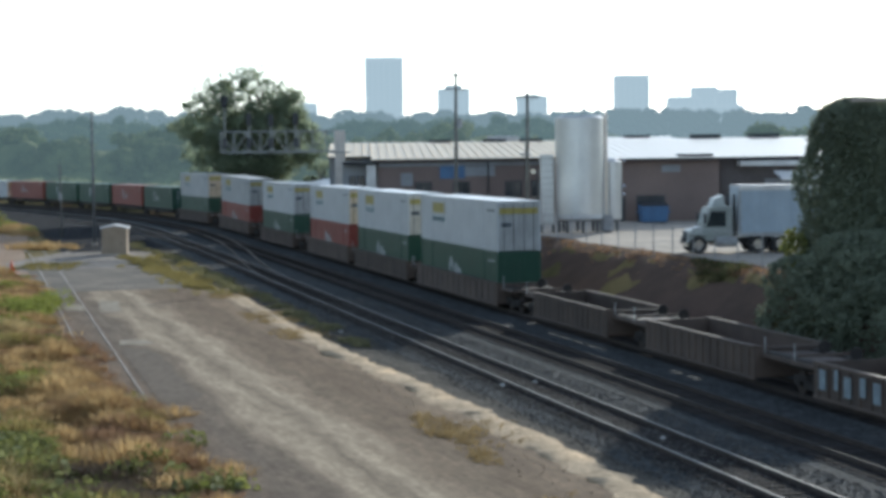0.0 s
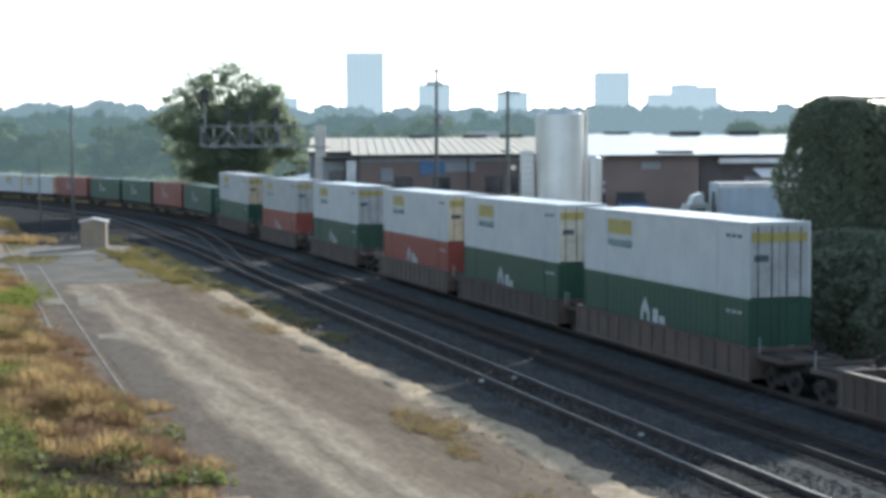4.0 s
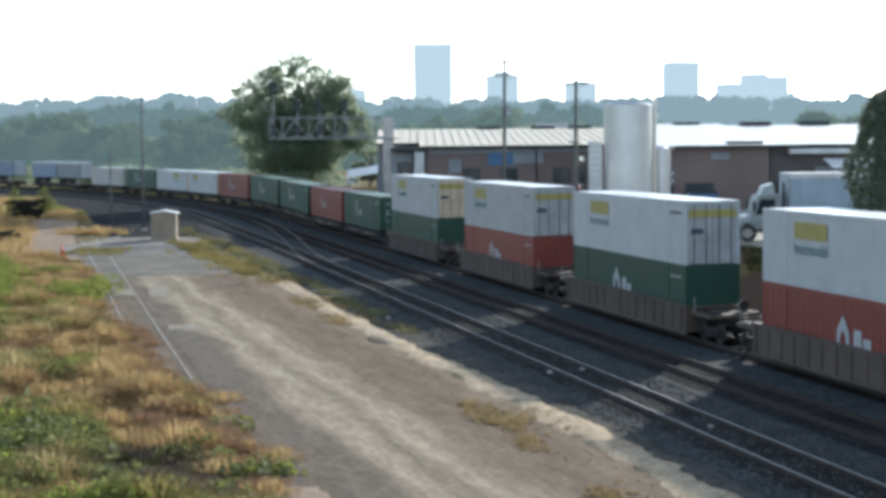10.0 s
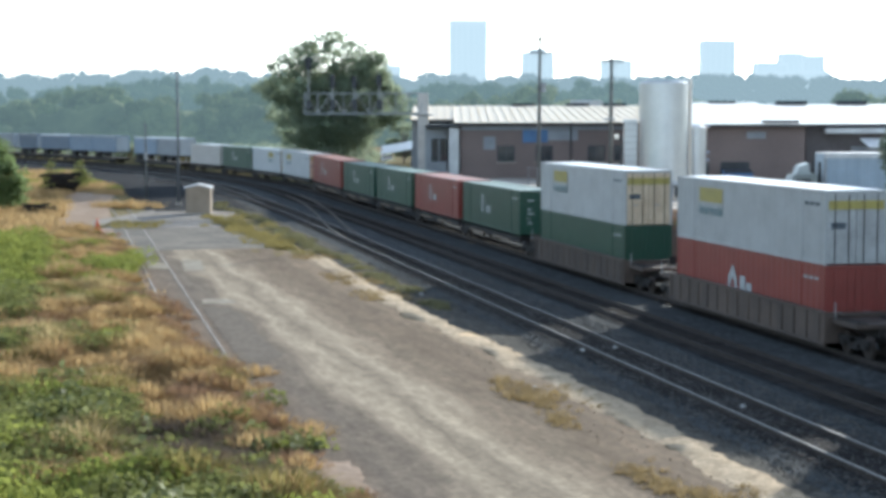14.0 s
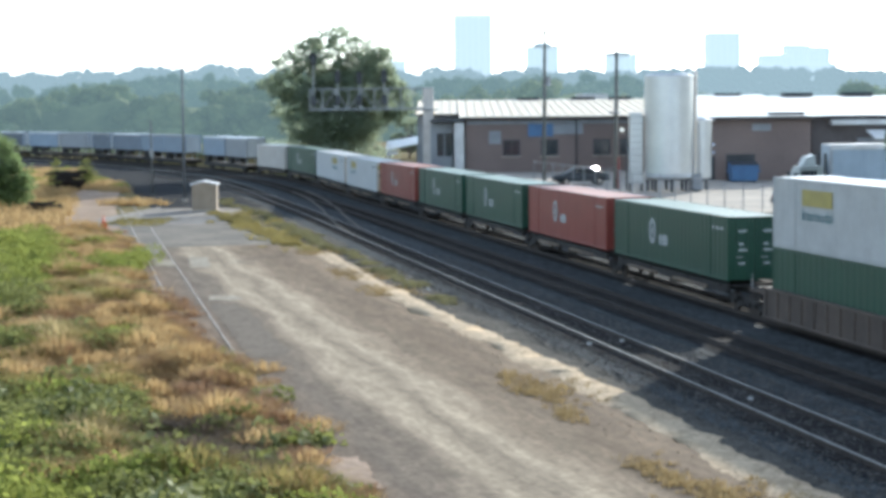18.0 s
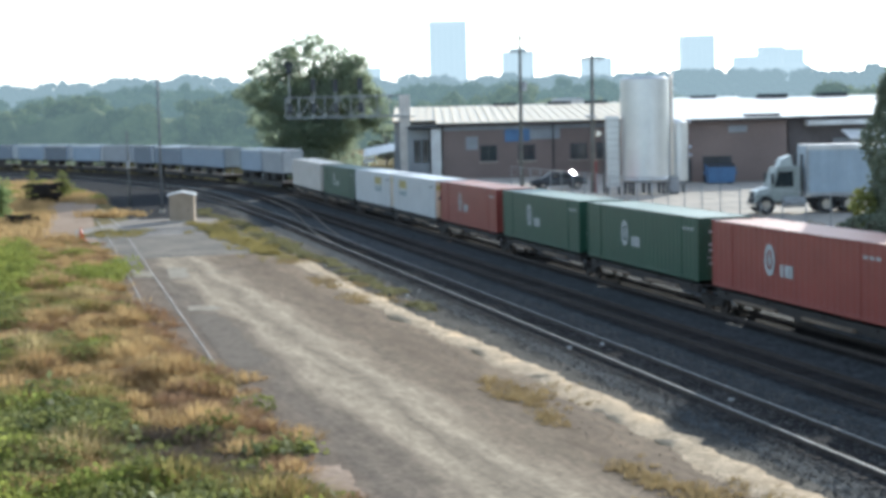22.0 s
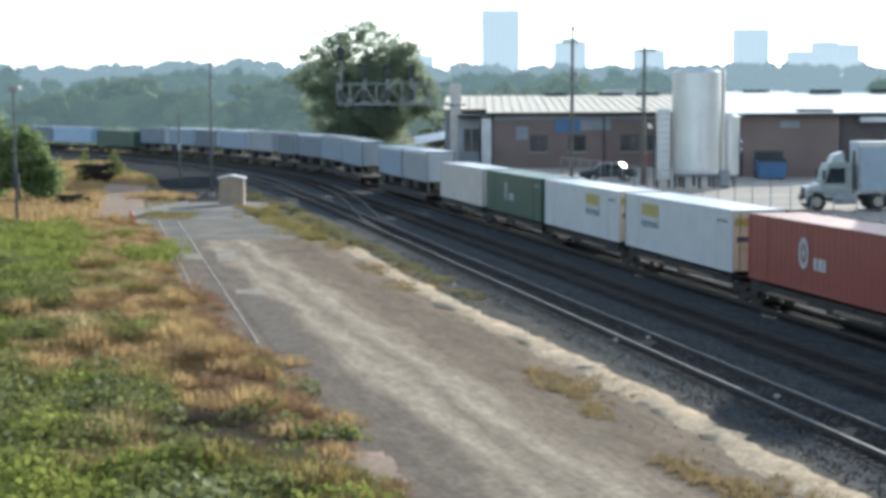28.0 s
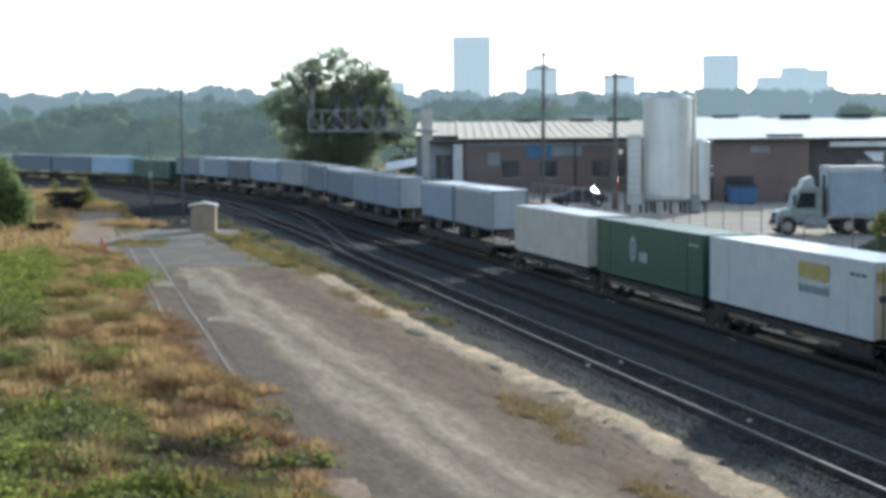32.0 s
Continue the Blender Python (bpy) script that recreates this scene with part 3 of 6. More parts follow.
STACKS = (  # front of the box at the start, lower box, upper box, doors
    (88.6, "green", "white", None), (67.2, "green", "white", "pale_door"), (47.1, "red", "white", "cream"), (22.2, "green", "white", None),
    (-2.1, "red", "grey", None), (-26.6, "green", "grey", "cream"))
wells = [170.5, 154.5, 138.5, 122.5, 106.5]
proto = {}


def build(key, fn, *args):
    if key not in proto:
        proto[key] = fn(*args)
        return proto[key]
    return copy_thing(proto[key], Matrix())


for k, s in enumerate(wells):
    rides(build(("short", k == 2), well_car, "well", k == 2, 10.1, 2.45), s)
for s, low, top, doors in STACKS:
    ln = 17.7 if s > 80 else LEN
    rides(build(("well", ln), well_car, "well", False, ln), s)
    lo = build(("low", low, ln, s > -20), container, low, "%s ribbed container in the well of a rail car" % low, "pillar" if s > -20 else None, None, ln)
    rides(lo, s)["dz"] = 0.36
    hi = build(("top", top, doors, ln), container, top, "%s container with yellow panels stacked on a %s one" % (top, low), "yellow", doors, ln)
    hi["label"] = "%s container with yellow panels stacked on a %s one" % ("pale grey" if top == "grey" else "white", low)
    rides(hi, s)["dz"] = 0.36 + TALL
SINGLES = ((-48.2, "green", "round"), (-66.2, "red", "round"), (-84.4, "green", "round"), (-102.4, "green", "round"), (-120.7, "red", "round"),
           (-139.3, "white", "yellow"), (-157.2, "white", "yellow"), (-174.6, "green", "mark"), (-193.0, "pale", None))
for s, paint, logo in SINGLES:
    rides(build("spine", spine_car), s)
    sign = 0.4 if s == -157.2 else 0.82
    ob = build(("one", paint, sign), container, paint, "%s ribbed container alone on a spine car" % ("warm grey" if paint == "pale" else paint), logo, "cream" if paint == "white" else None, LEN, TALL, "shipping container", "shipping_container", sign)
    rides(ob, s)["dz"] = 1.28
M["sky"] = mat("light_blue_container_paint", (0.42, 0.56, 0.70), 0.45, color2=(0.34, 0.46, 0.6), scale=0.7, fine=6)
# White roofs paint in the sun's glare; galv ones stay dim.
TRAILERS = (  # front at the start, paint, length, roof
    (-215.8, "slate", 11.9, "roof_white"), (-228.5, "haze_blue", 12.2, "roof_white"), (-251.2, "haze_blue", 11.6, "galv"), (-263.4, "haze_blue", 11.6, "roof_white"),
    (-275.6, "blue", 14.4, "roof_white"), (-292.3, "blue", 9.1, "galv"), (-304.5, "slate", 14.0, "galv"), (-320.0, "haze_blue", 14.5, "roof_white"),
    (-338.0, "blue", 10.5, "roof_white"), (-350.5, "haze_blue", 12.5, "roof_white"), (-366.5, "blue", 12.4, "galv"))
FLATS = ((-215.3, 26.3), (-250.7, 24.8), (-275.5, 15.6), (-291.9, 10.0), (-304.0, 14.8), (-319.5, 15.2), (-337.5, 11.4), (-350.0, 13.2), (-366.0, 13.2))
M["blue"] = mat("blue_grey_trailer_paint", (0.17, 0.215, 0.285), 0.45, color2=(0.125, 0.16, 0.21), scale=0.7, fine=6, amount=0.9, rnd=0.35)
M["haze_blue"] = mat("light_dull_blue_trailer_paint", (0.27, 0.345, 0.44), 0.45, color2=(0.205, 0.265, 0.34), scale=0.7, fine=6, amount=0.9, rnd=0.12)
M["slate"] = mat("slate_grey_trailer_paint", (0.30, 0.315, 0.335), 0.5, color2=(0.225, 0.24, 0.255), scale=0.7, fine=6, amount=0.9, rnd=0.2)
for s, ln in FLATS:
    rides(build(("flat", ln), flat_car, ln), s)
for s, paint, ln, roof in TRAILERS:
    ob = build(("trailer", paint, ln), trailer, paint, ln, "%s road trailer on a flat car" % {"blue": "dull blue", "haze_blue": "light dull blue", "slate": "slate grey"}[paint], roof)
    rides(ob, s)["dz"] = 2.16
for s, paint in ((-382.6, "green"), (-405.4, "sky"), (-426.0, "blue"), (-446.5, "blue"), (-467.0, "white"), (-487.5, "blue")):
    rides(build("spine", spine_car), s - 1.7)
    ob = build(("far", paint), container, paint, "%s ribbed container alone on a spine car" % {"blue": "blue-grey", "sky": "light blue"}.get(paint, paint), None, None, 20.0)
    rides(ob, s)["dz"] = 1.28 if paint == "green" else 1.7


SPEED = 8.82


def motions():
    for ob, s0 in MOVERS:
        dz = float(ob.get("dz", 0.0))
        if "dz" in ob:
            del ob["dz"]
        half = LEN / 2
        rows = []
        for k in range(33):
            m = rail_pose(s0 - half + SPEED * k)
            rows.append((float(k), m @ pose(half, 0, dz)))
        walk(ob, rows)


# ---- foliage ----
def leafy(name, color, color2, through=0.35, rough=0.6, haze=0.0, haze_color=(0.55, 0.66, 0.72), scale=0.5, vary=0.25):
    m = mat(name, color, rough, color2=color2, scale=scale, fine=3.0, amount=0.9, spec=0.1)
    n, l = m.node_tree.nodes, m.node_tree.links
    p, out = n["Principled BSDF"], n["Material Output"]
    g = n.new("ShaderNodeNewGeometry")
    hv = n.new("ShaderNodeHueSaturation")
    mr = n.new("ShaderNodeMapRange")
    mr.inputs[3].default_value, mr.inputs[4].default_value = 1 - vary, 1 + vary
    l.new(g.outputs["Random Per Island"], mr.inputs[0])
    l.new(mr.outputs[0], hv.inputs["Value"])
    src = p.inputs["Base Color"].links[0].from_socket
    l.new(src, hv.inputs["Color"])
    l.new(hv.outputs[0], p.inputs["Base Color"])
    t, mix = n.new("ShaderNodeBsdfTranslucent"), n.new("ShaderNodeMixShader")
    l.new(hv.outputs[0], t.inputs[0])
    mix.inputs[0].default_value = through
    l.new(p.outputs[0], mix.inputs[1])
    l.new(t.outputs[0], mix.inputs[2])
    last = mix
    # painted haze: a flat emission colour mixed over the leaves
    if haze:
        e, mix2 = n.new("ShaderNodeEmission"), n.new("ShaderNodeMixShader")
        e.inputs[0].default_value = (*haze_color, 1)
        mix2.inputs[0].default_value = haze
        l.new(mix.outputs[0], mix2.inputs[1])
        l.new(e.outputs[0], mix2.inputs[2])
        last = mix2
    l.new(last.outputs[0], out.inputs[0])
    return m


M["leaf"] = leafy("green_leaves", (0.36, 0.41, 0.29), (0.26, 0.305, 0.21), 0.75, vary=0.15)
M["vine"] = leafy("light_green_vine_leaves", (0.27, 0.34, 0.15), (0.16, 0.21, 0.09), 0.65)
M["ivy"] = leafy("dark_ivy_leaves", (0.225, 0.255, 0.18), (0.15, 0.175, 0.125), 0.4, 0.8, vary=0.12)
M["dry_grass"] = leafy("dry_golden_grass", (0.58, 0.42, 0.205), (0.41, 0.285, 0.135), 0.5, 0.9, scale=0.3, vary=0.05)
M["straw"] = leafy("pale_straw_grass", (0.58, 0.47, 0.24), (0.43, 0.335, 0.165), 0.5, 0.9, scale=0.3, vary=0.05)
M["weed"] = leafy("green_weeds", (0.275, 0.285, 0.095), (0.155, 0.17, 0.06), 0.5, 0.7, scale=0.4, vary=0.2)
M["sun_weed"] = leafy("bright_yellow_green_weeds", (0.34, 0.36, 0.085), (0.2, 0.235, 0.06), 0.5, 0.8, scale=0.3, vary=0.12)
M["big_leaf"] = leafy("pale_backed_broad_leaves", (0.30, 0.31, 0.14), (0.19, 0.205, 0.085), 0.4, 0.65, scale=0.4, vary=0.25)
M["brown_weed"] = leafy("dead_brown_weeds", (0.42, 0.272, 0.158), (0.245, 0.152, 0.092), 0.4, 0.9, scale=0.3, vary=0.1)
M["dead_weed"] = leafy("grey_brown_dead_weeds", (0.24, 0.185, 0.125), (0.14, 0.108, 0.078), 0.3, 0.9, scale=0.3, vary=0.15)
# The haze on these woods is emission in the material, stronger with distance.
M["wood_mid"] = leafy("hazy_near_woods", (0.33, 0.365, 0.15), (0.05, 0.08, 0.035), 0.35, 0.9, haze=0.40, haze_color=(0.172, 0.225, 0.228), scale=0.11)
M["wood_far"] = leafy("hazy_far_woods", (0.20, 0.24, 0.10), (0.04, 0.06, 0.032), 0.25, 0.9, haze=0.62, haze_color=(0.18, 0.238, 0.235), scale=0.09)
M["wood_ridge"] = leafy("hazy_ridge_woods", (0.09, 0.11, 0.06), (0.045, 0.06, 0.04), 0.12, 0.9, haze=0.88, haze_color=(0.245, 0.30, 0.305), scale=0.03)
rng = np.random.default_rng(7)


def leaves(name, centres, sizes, material, parent=None, label="", normals=None, jitter=0.6):
    """Many small pointed leaves or sprays, each its own tilted rhomb; with normals they lie about the crown's surface."""
    n = len(centres)
    c = np.asarray(centres, float)
    s = np.asarray(sizes, float)[:, None]
    a = rng.normal(size=(n, 3))
    if normals is not None:
        q = np.asarray(normals) + rng.normal(size=(n, 3)) * jitter
        q /= np.linalg.norm(q, axis=1)[:, None] + 1e-9
        a -= q * (a * q).sum(1)[:, None]
        a /= np.linalg.norm(a, axis=1)[:, None] + 1e-9
        b = np.cross(q, a)
    else:
        a /= np.linalg.norm(a, axis=1)[:, None] + 1e-9
        b = rng.normal(size=(n, 3))
        b -= a * (a * b).sum(1)[:, None]
        b /= np.linalg.norm(b, axis=1)[:, None] + 1e-9
    v = np.empty((n, 4, 3))
    v[:, 0], v[:, 1], v[:, 2], v[:, 3] = c - a * s, c - b * s * 0.6, c + a * s, c + b * s * 0.6
    me = bpy.data.meshes.new(name)
    me.from_pydata(v.reshape(-1, 3).tolist(), [], np.arange(4 * n).reshape(n, 4).tolist())
    me.materials.append(M[material])
    ob = new(name, me)
    if parent:
        ob.parent = parent
    if label:
        ob["label"] = label
    return ob


def cloud(n, centre, radii, shell=0.55, with_normals=False):
    """Points in the outer part of a lumpy round form."""
    d = rng.normal(size=(n, 3))
    d /= np.linalg.norm(d, axis=1)[:, None]
    r = shell + (1 - shell) * rng.random((n, 1)) ** 0.6
    c = np.asarray(centre) + d * r * np.asarray(radii)
    return (c, d) if with_normals else c


def tree(name, label, x, y, z, trunk, height, spread, clumps, per, leaf, material, seed, category="tree", lobes=None):
    """A tapered trunk with limbs; the crown is clumps of leaves with gaps between."""
    rn = random.Random(seed)
    t = thing(name, label, category, "trees", at=pose(x, y, z))
    bm = rod(bmesh.new(), (0, 0, -0.5), (0.15, 0, height * 0.45), trunk, trunk * 0.65, 10)
    rod(bm, (0.15, 0, height * 0.45), (-0.1, 0.2, height * 0.8), trunk * 0.65, trunk * 0.2, 8)
    pts = []
    for k in range(clumps):
        d = Vector((rn.gauss(0, 1), rn.gauss(0, 1), rn.gauss(0, 1))).normalized() * rn.uniform(0.25, 1.0) ** 0.45 * rn.uniform(0.86, 1.0)
        pts.append(Vector((d.x * spread * 0.86, d.y * spread * 0.86, height * (0.56 + 0.37 * d.z))))
    size = {}
    if lobes:  # boughs of their own: across, height, half width, half height, clumps, size of a clump
        pts = []
        for cx, cz, rx, rz, n, cs in lobes:
            for k in range(n):
                d = Vector((rn.gauss(0, 1), rn.gauss(0, 1), rn.gauss(0, 1))).normalized() * rn.random() ** 0.4
                pts.append(Vector((cx + d.x * rx, d.y * rx * 0.9, cz + d.z * rz)))
                size[len(pts) - 1] = cs * rn.uniform(0.7, 1.25)
        rod(bm, (0, 0, height * 0.3), (-height * 0.2, 0.3, height * 0.7), trunk * 0.6, trunk * 0.2, 8)
        rod(bm, (0, 0, height * 0.35), (height * 0.2, -0.3, height * 0.7), trunk * 0.5, trunk * 0.2, 8)
    part("trunk", bm, "bark", t, smooth=True)
    for p in pts[:: max(1, len(pts) // 22)]:
        base = Vector((0.1, 0, min(height * 0.6, max(height * 0.22, p.z * 0.6))))
        part("limb", Rod(base, p * 0.92 + base * 0.08, trunk * 0.3, trunk * 0.07, 6), "bark", t)
    allp, alln, sz = [], [], []
    for i, p in enumerate(pts):
        h = p.z / height
        r = rn.uniform(0.13, 0.2) * spread * (1.0 if h < 0.75 else 0.8)
        k = int(per * (1.0 if h < 0.72 else 0.5))
        if i in size:
            r, k = size[i] * (1.7 if size[i] < 0.62 else 1.0), int(per * size[i] ** 1.4)
        c, d = cloud(k, p, (r, r, r * 0.75), 0.35, True)
        allp.append(c)
        alln.append(d)
        sz.append(rng.uniform(0.6, 1.4, k) * leaf * (0.72 if size.get(i, 1.0) < 0.5 else 1.0))
    leaves("crown", np.concatenate(allp), np.concatenate(sz), material, t, "", np.concatenate(alln), 1.1)
    return t


# ---- road, spur, verges ----
def along_mix(name, stops, off0, off1, color_noise=0.35, rough=0.9, bump=0.4):
    """A ground surface whose colour runs in bands along the track, broken up by noise. stops: (share across, colour)."""
    m = bpy.data.materials.new(name)
    m.use_nodes = True
    n, l = m.node_tree.nodes, m.node_tree.links
    p = n["Principled BSDF"]
    p.inputs["Roughness"].default_value = rough
    p.inputs["Specular IOR Level"].default_value = 0.04
    tc = n.new("ShaderNodeTexCoord")
    dot = n.new("ShaderNodeVectorMath")
    dot.operation = "DOT_PRODUCT"
    dot.inputs[1].default_value = (N.x, N.y + 0.035, 0)  # the wheel tracks drift a little across the lane
    l.new(tc.outputs["Object"], dot.inputs[0])
    lane = n.new("ShaderNodeVectorMath")
    lane.operation = "DOT_PRODUCT"
    lane.inputs[1].default_value = (U.x * 0.16, U.y * 0.16, 0)
    l.new(tc.outputs["Object"], lane.inputs[0])
    stretch = n.new("ShaderNodeCombineXYZ")
    l.new(dot.outputs["Value"], stretch.inputs[0])
    l.new(lane.outputs["Value"], stretch.inputs[1])
    big, mid, fine = (n.new("ShaderNodeTexNoise") for _ in range(3))
    for k, s, d in ((big, 0.7, 6), (mid, 1.6, 8), (fine, 5.0, 10)):
        k.inputs["Scale"].default_value, k.inputs["Detail"].default_value = s, d
    l.new(stretch.outputs[0], big.inputs["Vector"])
    l.new(stretch.outputs[0], mid.inputs["Vector"])
    l.new(stretch.outputs[0], fine.inputs["Vector"])
    w = n.new("ShaderNodeMath")
    w.operation = "MULTIPLY_ADD"
    l.new(big.outputs[0], w.inputs[0])
    w.inputs[1].default_value = 3.0
    l.new(dot.outputs["Value"], w.inputs[2])
    mr = n.new("ShaderNodeMapRange")
    c = P0.dot(N) + 1.5 + 2.1
    mr.inputs[1].default_value, mr.inputs[2].default_value = c + off0, c + off1
    l.new(w.outputs[0], mr.inputs[0])
    r = n.new("ShaderNodeValToRGB")
    e = r.color_ramp.elements
    while len(e) < len(stops):
        e.new(0.5)
    for k, (q, col) in enumerate(stops):
        e[k].position, e[k].color = q, (*col, 1)
    l.new(mr.outputs[0], r.inputs[0])
    ad = n.new("ShaderNodeMath")
    ad.operation = "MULTIPLY_ADD"
    l.new(fine.outputs[0], ad.inputs[0])
    ad.inputs[1].default_value = 0.9
    l.new(mid.outputs[0], ad.inputs[2])
    mv = n.new("ShaderNodeMapRange")
    mv.inputs[1].default_value, mv.inputs[2].default_value = 0.6, 1.3
    mv.inputs[3].default_value, mv.inputs[4].default_value = 1 - color_noise, 1 + color_noise
    l.new(ad.outputs[0], mv.inputs[0])
    hv = n.new("ShaderNodeHueSaturation")
    l.new(mv.outputs[0], hv.inputs["Value"])
    l.new(r.outputs[0], hv.inputs["Color"])
    l.new(hv.outputs[0], p.inputs["Base Color"])
    bp = n.new("ShaderNodeBump")
    bp.inputs["Strength"].default_value, bp.inputs["Distance"].default_value = bump, 0.04
    l.new(fine.outputs[0], bp.inputs["Height"])
    l.new(bp.outputs[0], p.inputs["Normal"])
    return m


M["road"] = along_mix("worn_asphalt_with_dust", (
    (0.0, (0.228, 0.166, 0.115)), (0.2, (0.182, 0.147, 0.112)), (0.31, (0.203, 0.162, 0.12)), (0.40, (0.415, 0.338, 0.24)), (0.49, (0.268, 0.217, 0.155)),
    (0.58, (0.435, 0.353, 0.25)), (0.70, (0.226, 0.174, 0.12)), (0.84, (0.192, 0.143, 0.097)), (0.94, (0.196, 0.146, 0.1)), (1.0, (0.253, 0.19, 0.127))), -24.6, -14.2, 0.3)
M["apron"] = mat("grey_asphalt_apron", (0.295, 0.26, 0.212), 0.9, color2=(0.165, 0.15, 0.13), scale=0.35, fine=3, bump=0.3, amount=0.8, spec=0.04)
M["tan_dirt"] = mat("tan_dirt_lane", (0.46, 0.35, 0.26), 0.95, color2=(0.32, 0.23, 0.16), scale=0.3, fine=4, bump=0.3, amount=0.7, spec=0.04)
M["pad_gravel"] = mat("pale_grey_gravel", (0.38, 0.34, 0.29), 0.95, color2=(0.24, 0.215, 0.185), scale=0.5, fine=5, amount=0.8, bump=0.4, bump_scale=14, spec=0.04)
M["soil"] = mat("reddish_bank_soil", (0.155, 0.105, 0.08), 0.95, color2=(0.09, 0.068, 0.054), scale=0.4, fine=5, bump=0.6, bump_scale=8, amount=0.8, spec=0.04)
M["shoulder"] = mat("brown_grey_gravel", (0.12, 0.11, 0.092), 0.95, color2=(0.067, 0.063, 0.056), scale=0.5, fine=12, bump=0.8, bump_scale=16, amount=0.9, spec=0.04)
speckle(M["road"], 6.0, 0.82, 1.18)
speckle(M["apron"], 5.0, 0.85, 1.15)
speckle(M["shoulder"], 8.0, 0.55, 1.5)
speckle(M["pad_gravel"], 6.0, 0.7, 1.3)
speckle(M["tan_dirt"], 6.0, 0.8, 1.2)
tagged(band("road", 64, 215, [(-25.8, -0.135), (-24.0, -0.12), (-20.0, -0.10), (-16.5, -0.11), (-14.5, -0.125), (-13.5, -0.14)], "road", wobble=0.12), "worn grey asphalt road with pale dusty wheel tracks", "road", kind="structure")
tagged(raw("road_apron", [(-33, 127, -0.118), (-28.5, 138.5, -0.117), (-18.2, 140.8, -0.116), (-12.5, 128, -0.115), (-8.8, 113.5, -0.114), (-9.5, 106, -0.126), (-24, 108, -0.128)],
           [(6, 5, 4, 3, 2, 1, 0)], "apron"), "plain grey asphalt apron where the road widens", "road", kind="structure")
tagged(raw("dirt_lane", [(-30.2, 131, -0.112), (-25.8, 135.2, -0.111), (-33.2, 172, -0.10), (-37.2, 196, 0.25), (-43.0, 198, 0.27), (-38.2, 172, -0.10)], [(0, 1, 2, 5), (5, 2, 3, 4)], "tan_dirt"),
       "tan dirt lane leading off past the shed", "dirt lane", kind="structure")
tagged(raw("shed_pad", [(-28.2, 138.6, -0.108), (-18.2, 140.9, -0.108), (-18.8, 154, -0.10), (-19.5, 164, -0.10), (-28, 167, -0.10), (-30.5, 150, -0.104)], [(0, 1, 2, 3, 4, 5)], "pad_gravel"), "pale gravel pad round the shed", "gravel pad", kind="structure")
tagged(band("bank", 20, 160, [(3.5, -0.38), (4.6, 0.05), (5.8, 1.0), (7.0, 2.0), (8.2, 2.74), (9.9, 2.78)], "soil", wobble=0.5), "dark soil bank below the yard fence", "bank", kind="structure")
tagged(band("yard", 10, 160, [(9.6, 2.77), (16, 2.78), (30, 2.80), (62, 2.80)], "concrete"), "pale concrete yard before the warehouse", "yard", kind="structure")
tagged(band("track_shoulder", -40, 190, [(-14.0, -0.145), (-12.6, -0.15), (-11.3, -0.27), (-10.8, -0.33)], "shoulder", wobble=0.5), "brownish gravel shoulder beside the ballast", "gravel", kind="structure")

# The dark ballast colour here paints in the shade inside the curve.
tagged(band("side_ballast", -170, 17, [(-22.3, -0.13), (-21.0, -0.085), (-16.0, -0.085), (-12.0, -0.14)], "dark_ballast", wobble=0.8), "grey stone inside the curve, its colour darkened for shade", "ballast", kind="structure")


def ragged(name, label, corners, z, material):
    """A thin worn patch with a broken edge."""
    pts = []
    for k in range(len(corners)):
        a, b = Vector(corners[k]), Vector(corners[(k + 1) % len(corners)])
        n = max(3, int((b - a).length / 0.5))
        for i in range(n):
            q = a.lerp(b, i / n)
            pts.append((q.x + random.gauss(0, 0.08), q.y + random.gauss(0, 0.22), z))
    return tagged(raw(name, pts, [tuple(range(len(pts)))[::-1]], material), label, "road patch", kind="structure")


M["patch_pale"] = speckle(mat("pale_dusty_patch", (0.42, 0.37, 0.29), 0.95, color2=(0.28, 0.245, 0.19), scale=0.8, fine=5, amount=0.8, spec=0.04), 6.0, 0.8, 1.2)
M["patch_dark"] = speckle(mat("darker_asphalt_patch", (0.20, 0.166, 0.13), 0.92, color2=(0.165, 0.138, 0.108), scale=0.8, fine=5, amount=0.8, spec=0.04), 6.0, 0.8, 1.2)
ragged("road_patch", "darker grey asphalt patch in the road", ((-11.5, 82.1), (-10.0, 82.0), (-6.0, 65.1), (-7.3, 63.3)), -0.103, "patch_dark")
ragged("road_patch", "pale dusty strip across the road joint", ((-12.0, 85.9), (-10.4, 85.7), (-10.1, 83.6), (-11.7, 83.7)), -0.099, "patch_pale")
ragged("road_patch", "pale dusty patch beside the spur rail", ((-18.3, 107.1), (-17.1, 107.0), (-16.3, 102.7), (-17.4, 102.8)), -0.098, "patch_pale")
ragged("road_patch", "pale dusty patch where the road widens", ((-16.5, 109.1), (-15.3, 109.0), (-14.0, 101.3), (-15.2, 101.4)), -0.1, "patch_pale")
ragged("bare_patch", "bare sandy soil at the end of the spur", ((-5.4, 45.0), (-2.4, 45.2), (-1.6, 41.2), (-4.2, 40.2)), -0.107, "tan_dirt")
spur = thing("spur_track", "dull spur rails sunk in the road surface", "railway track", "tracks", "structure")
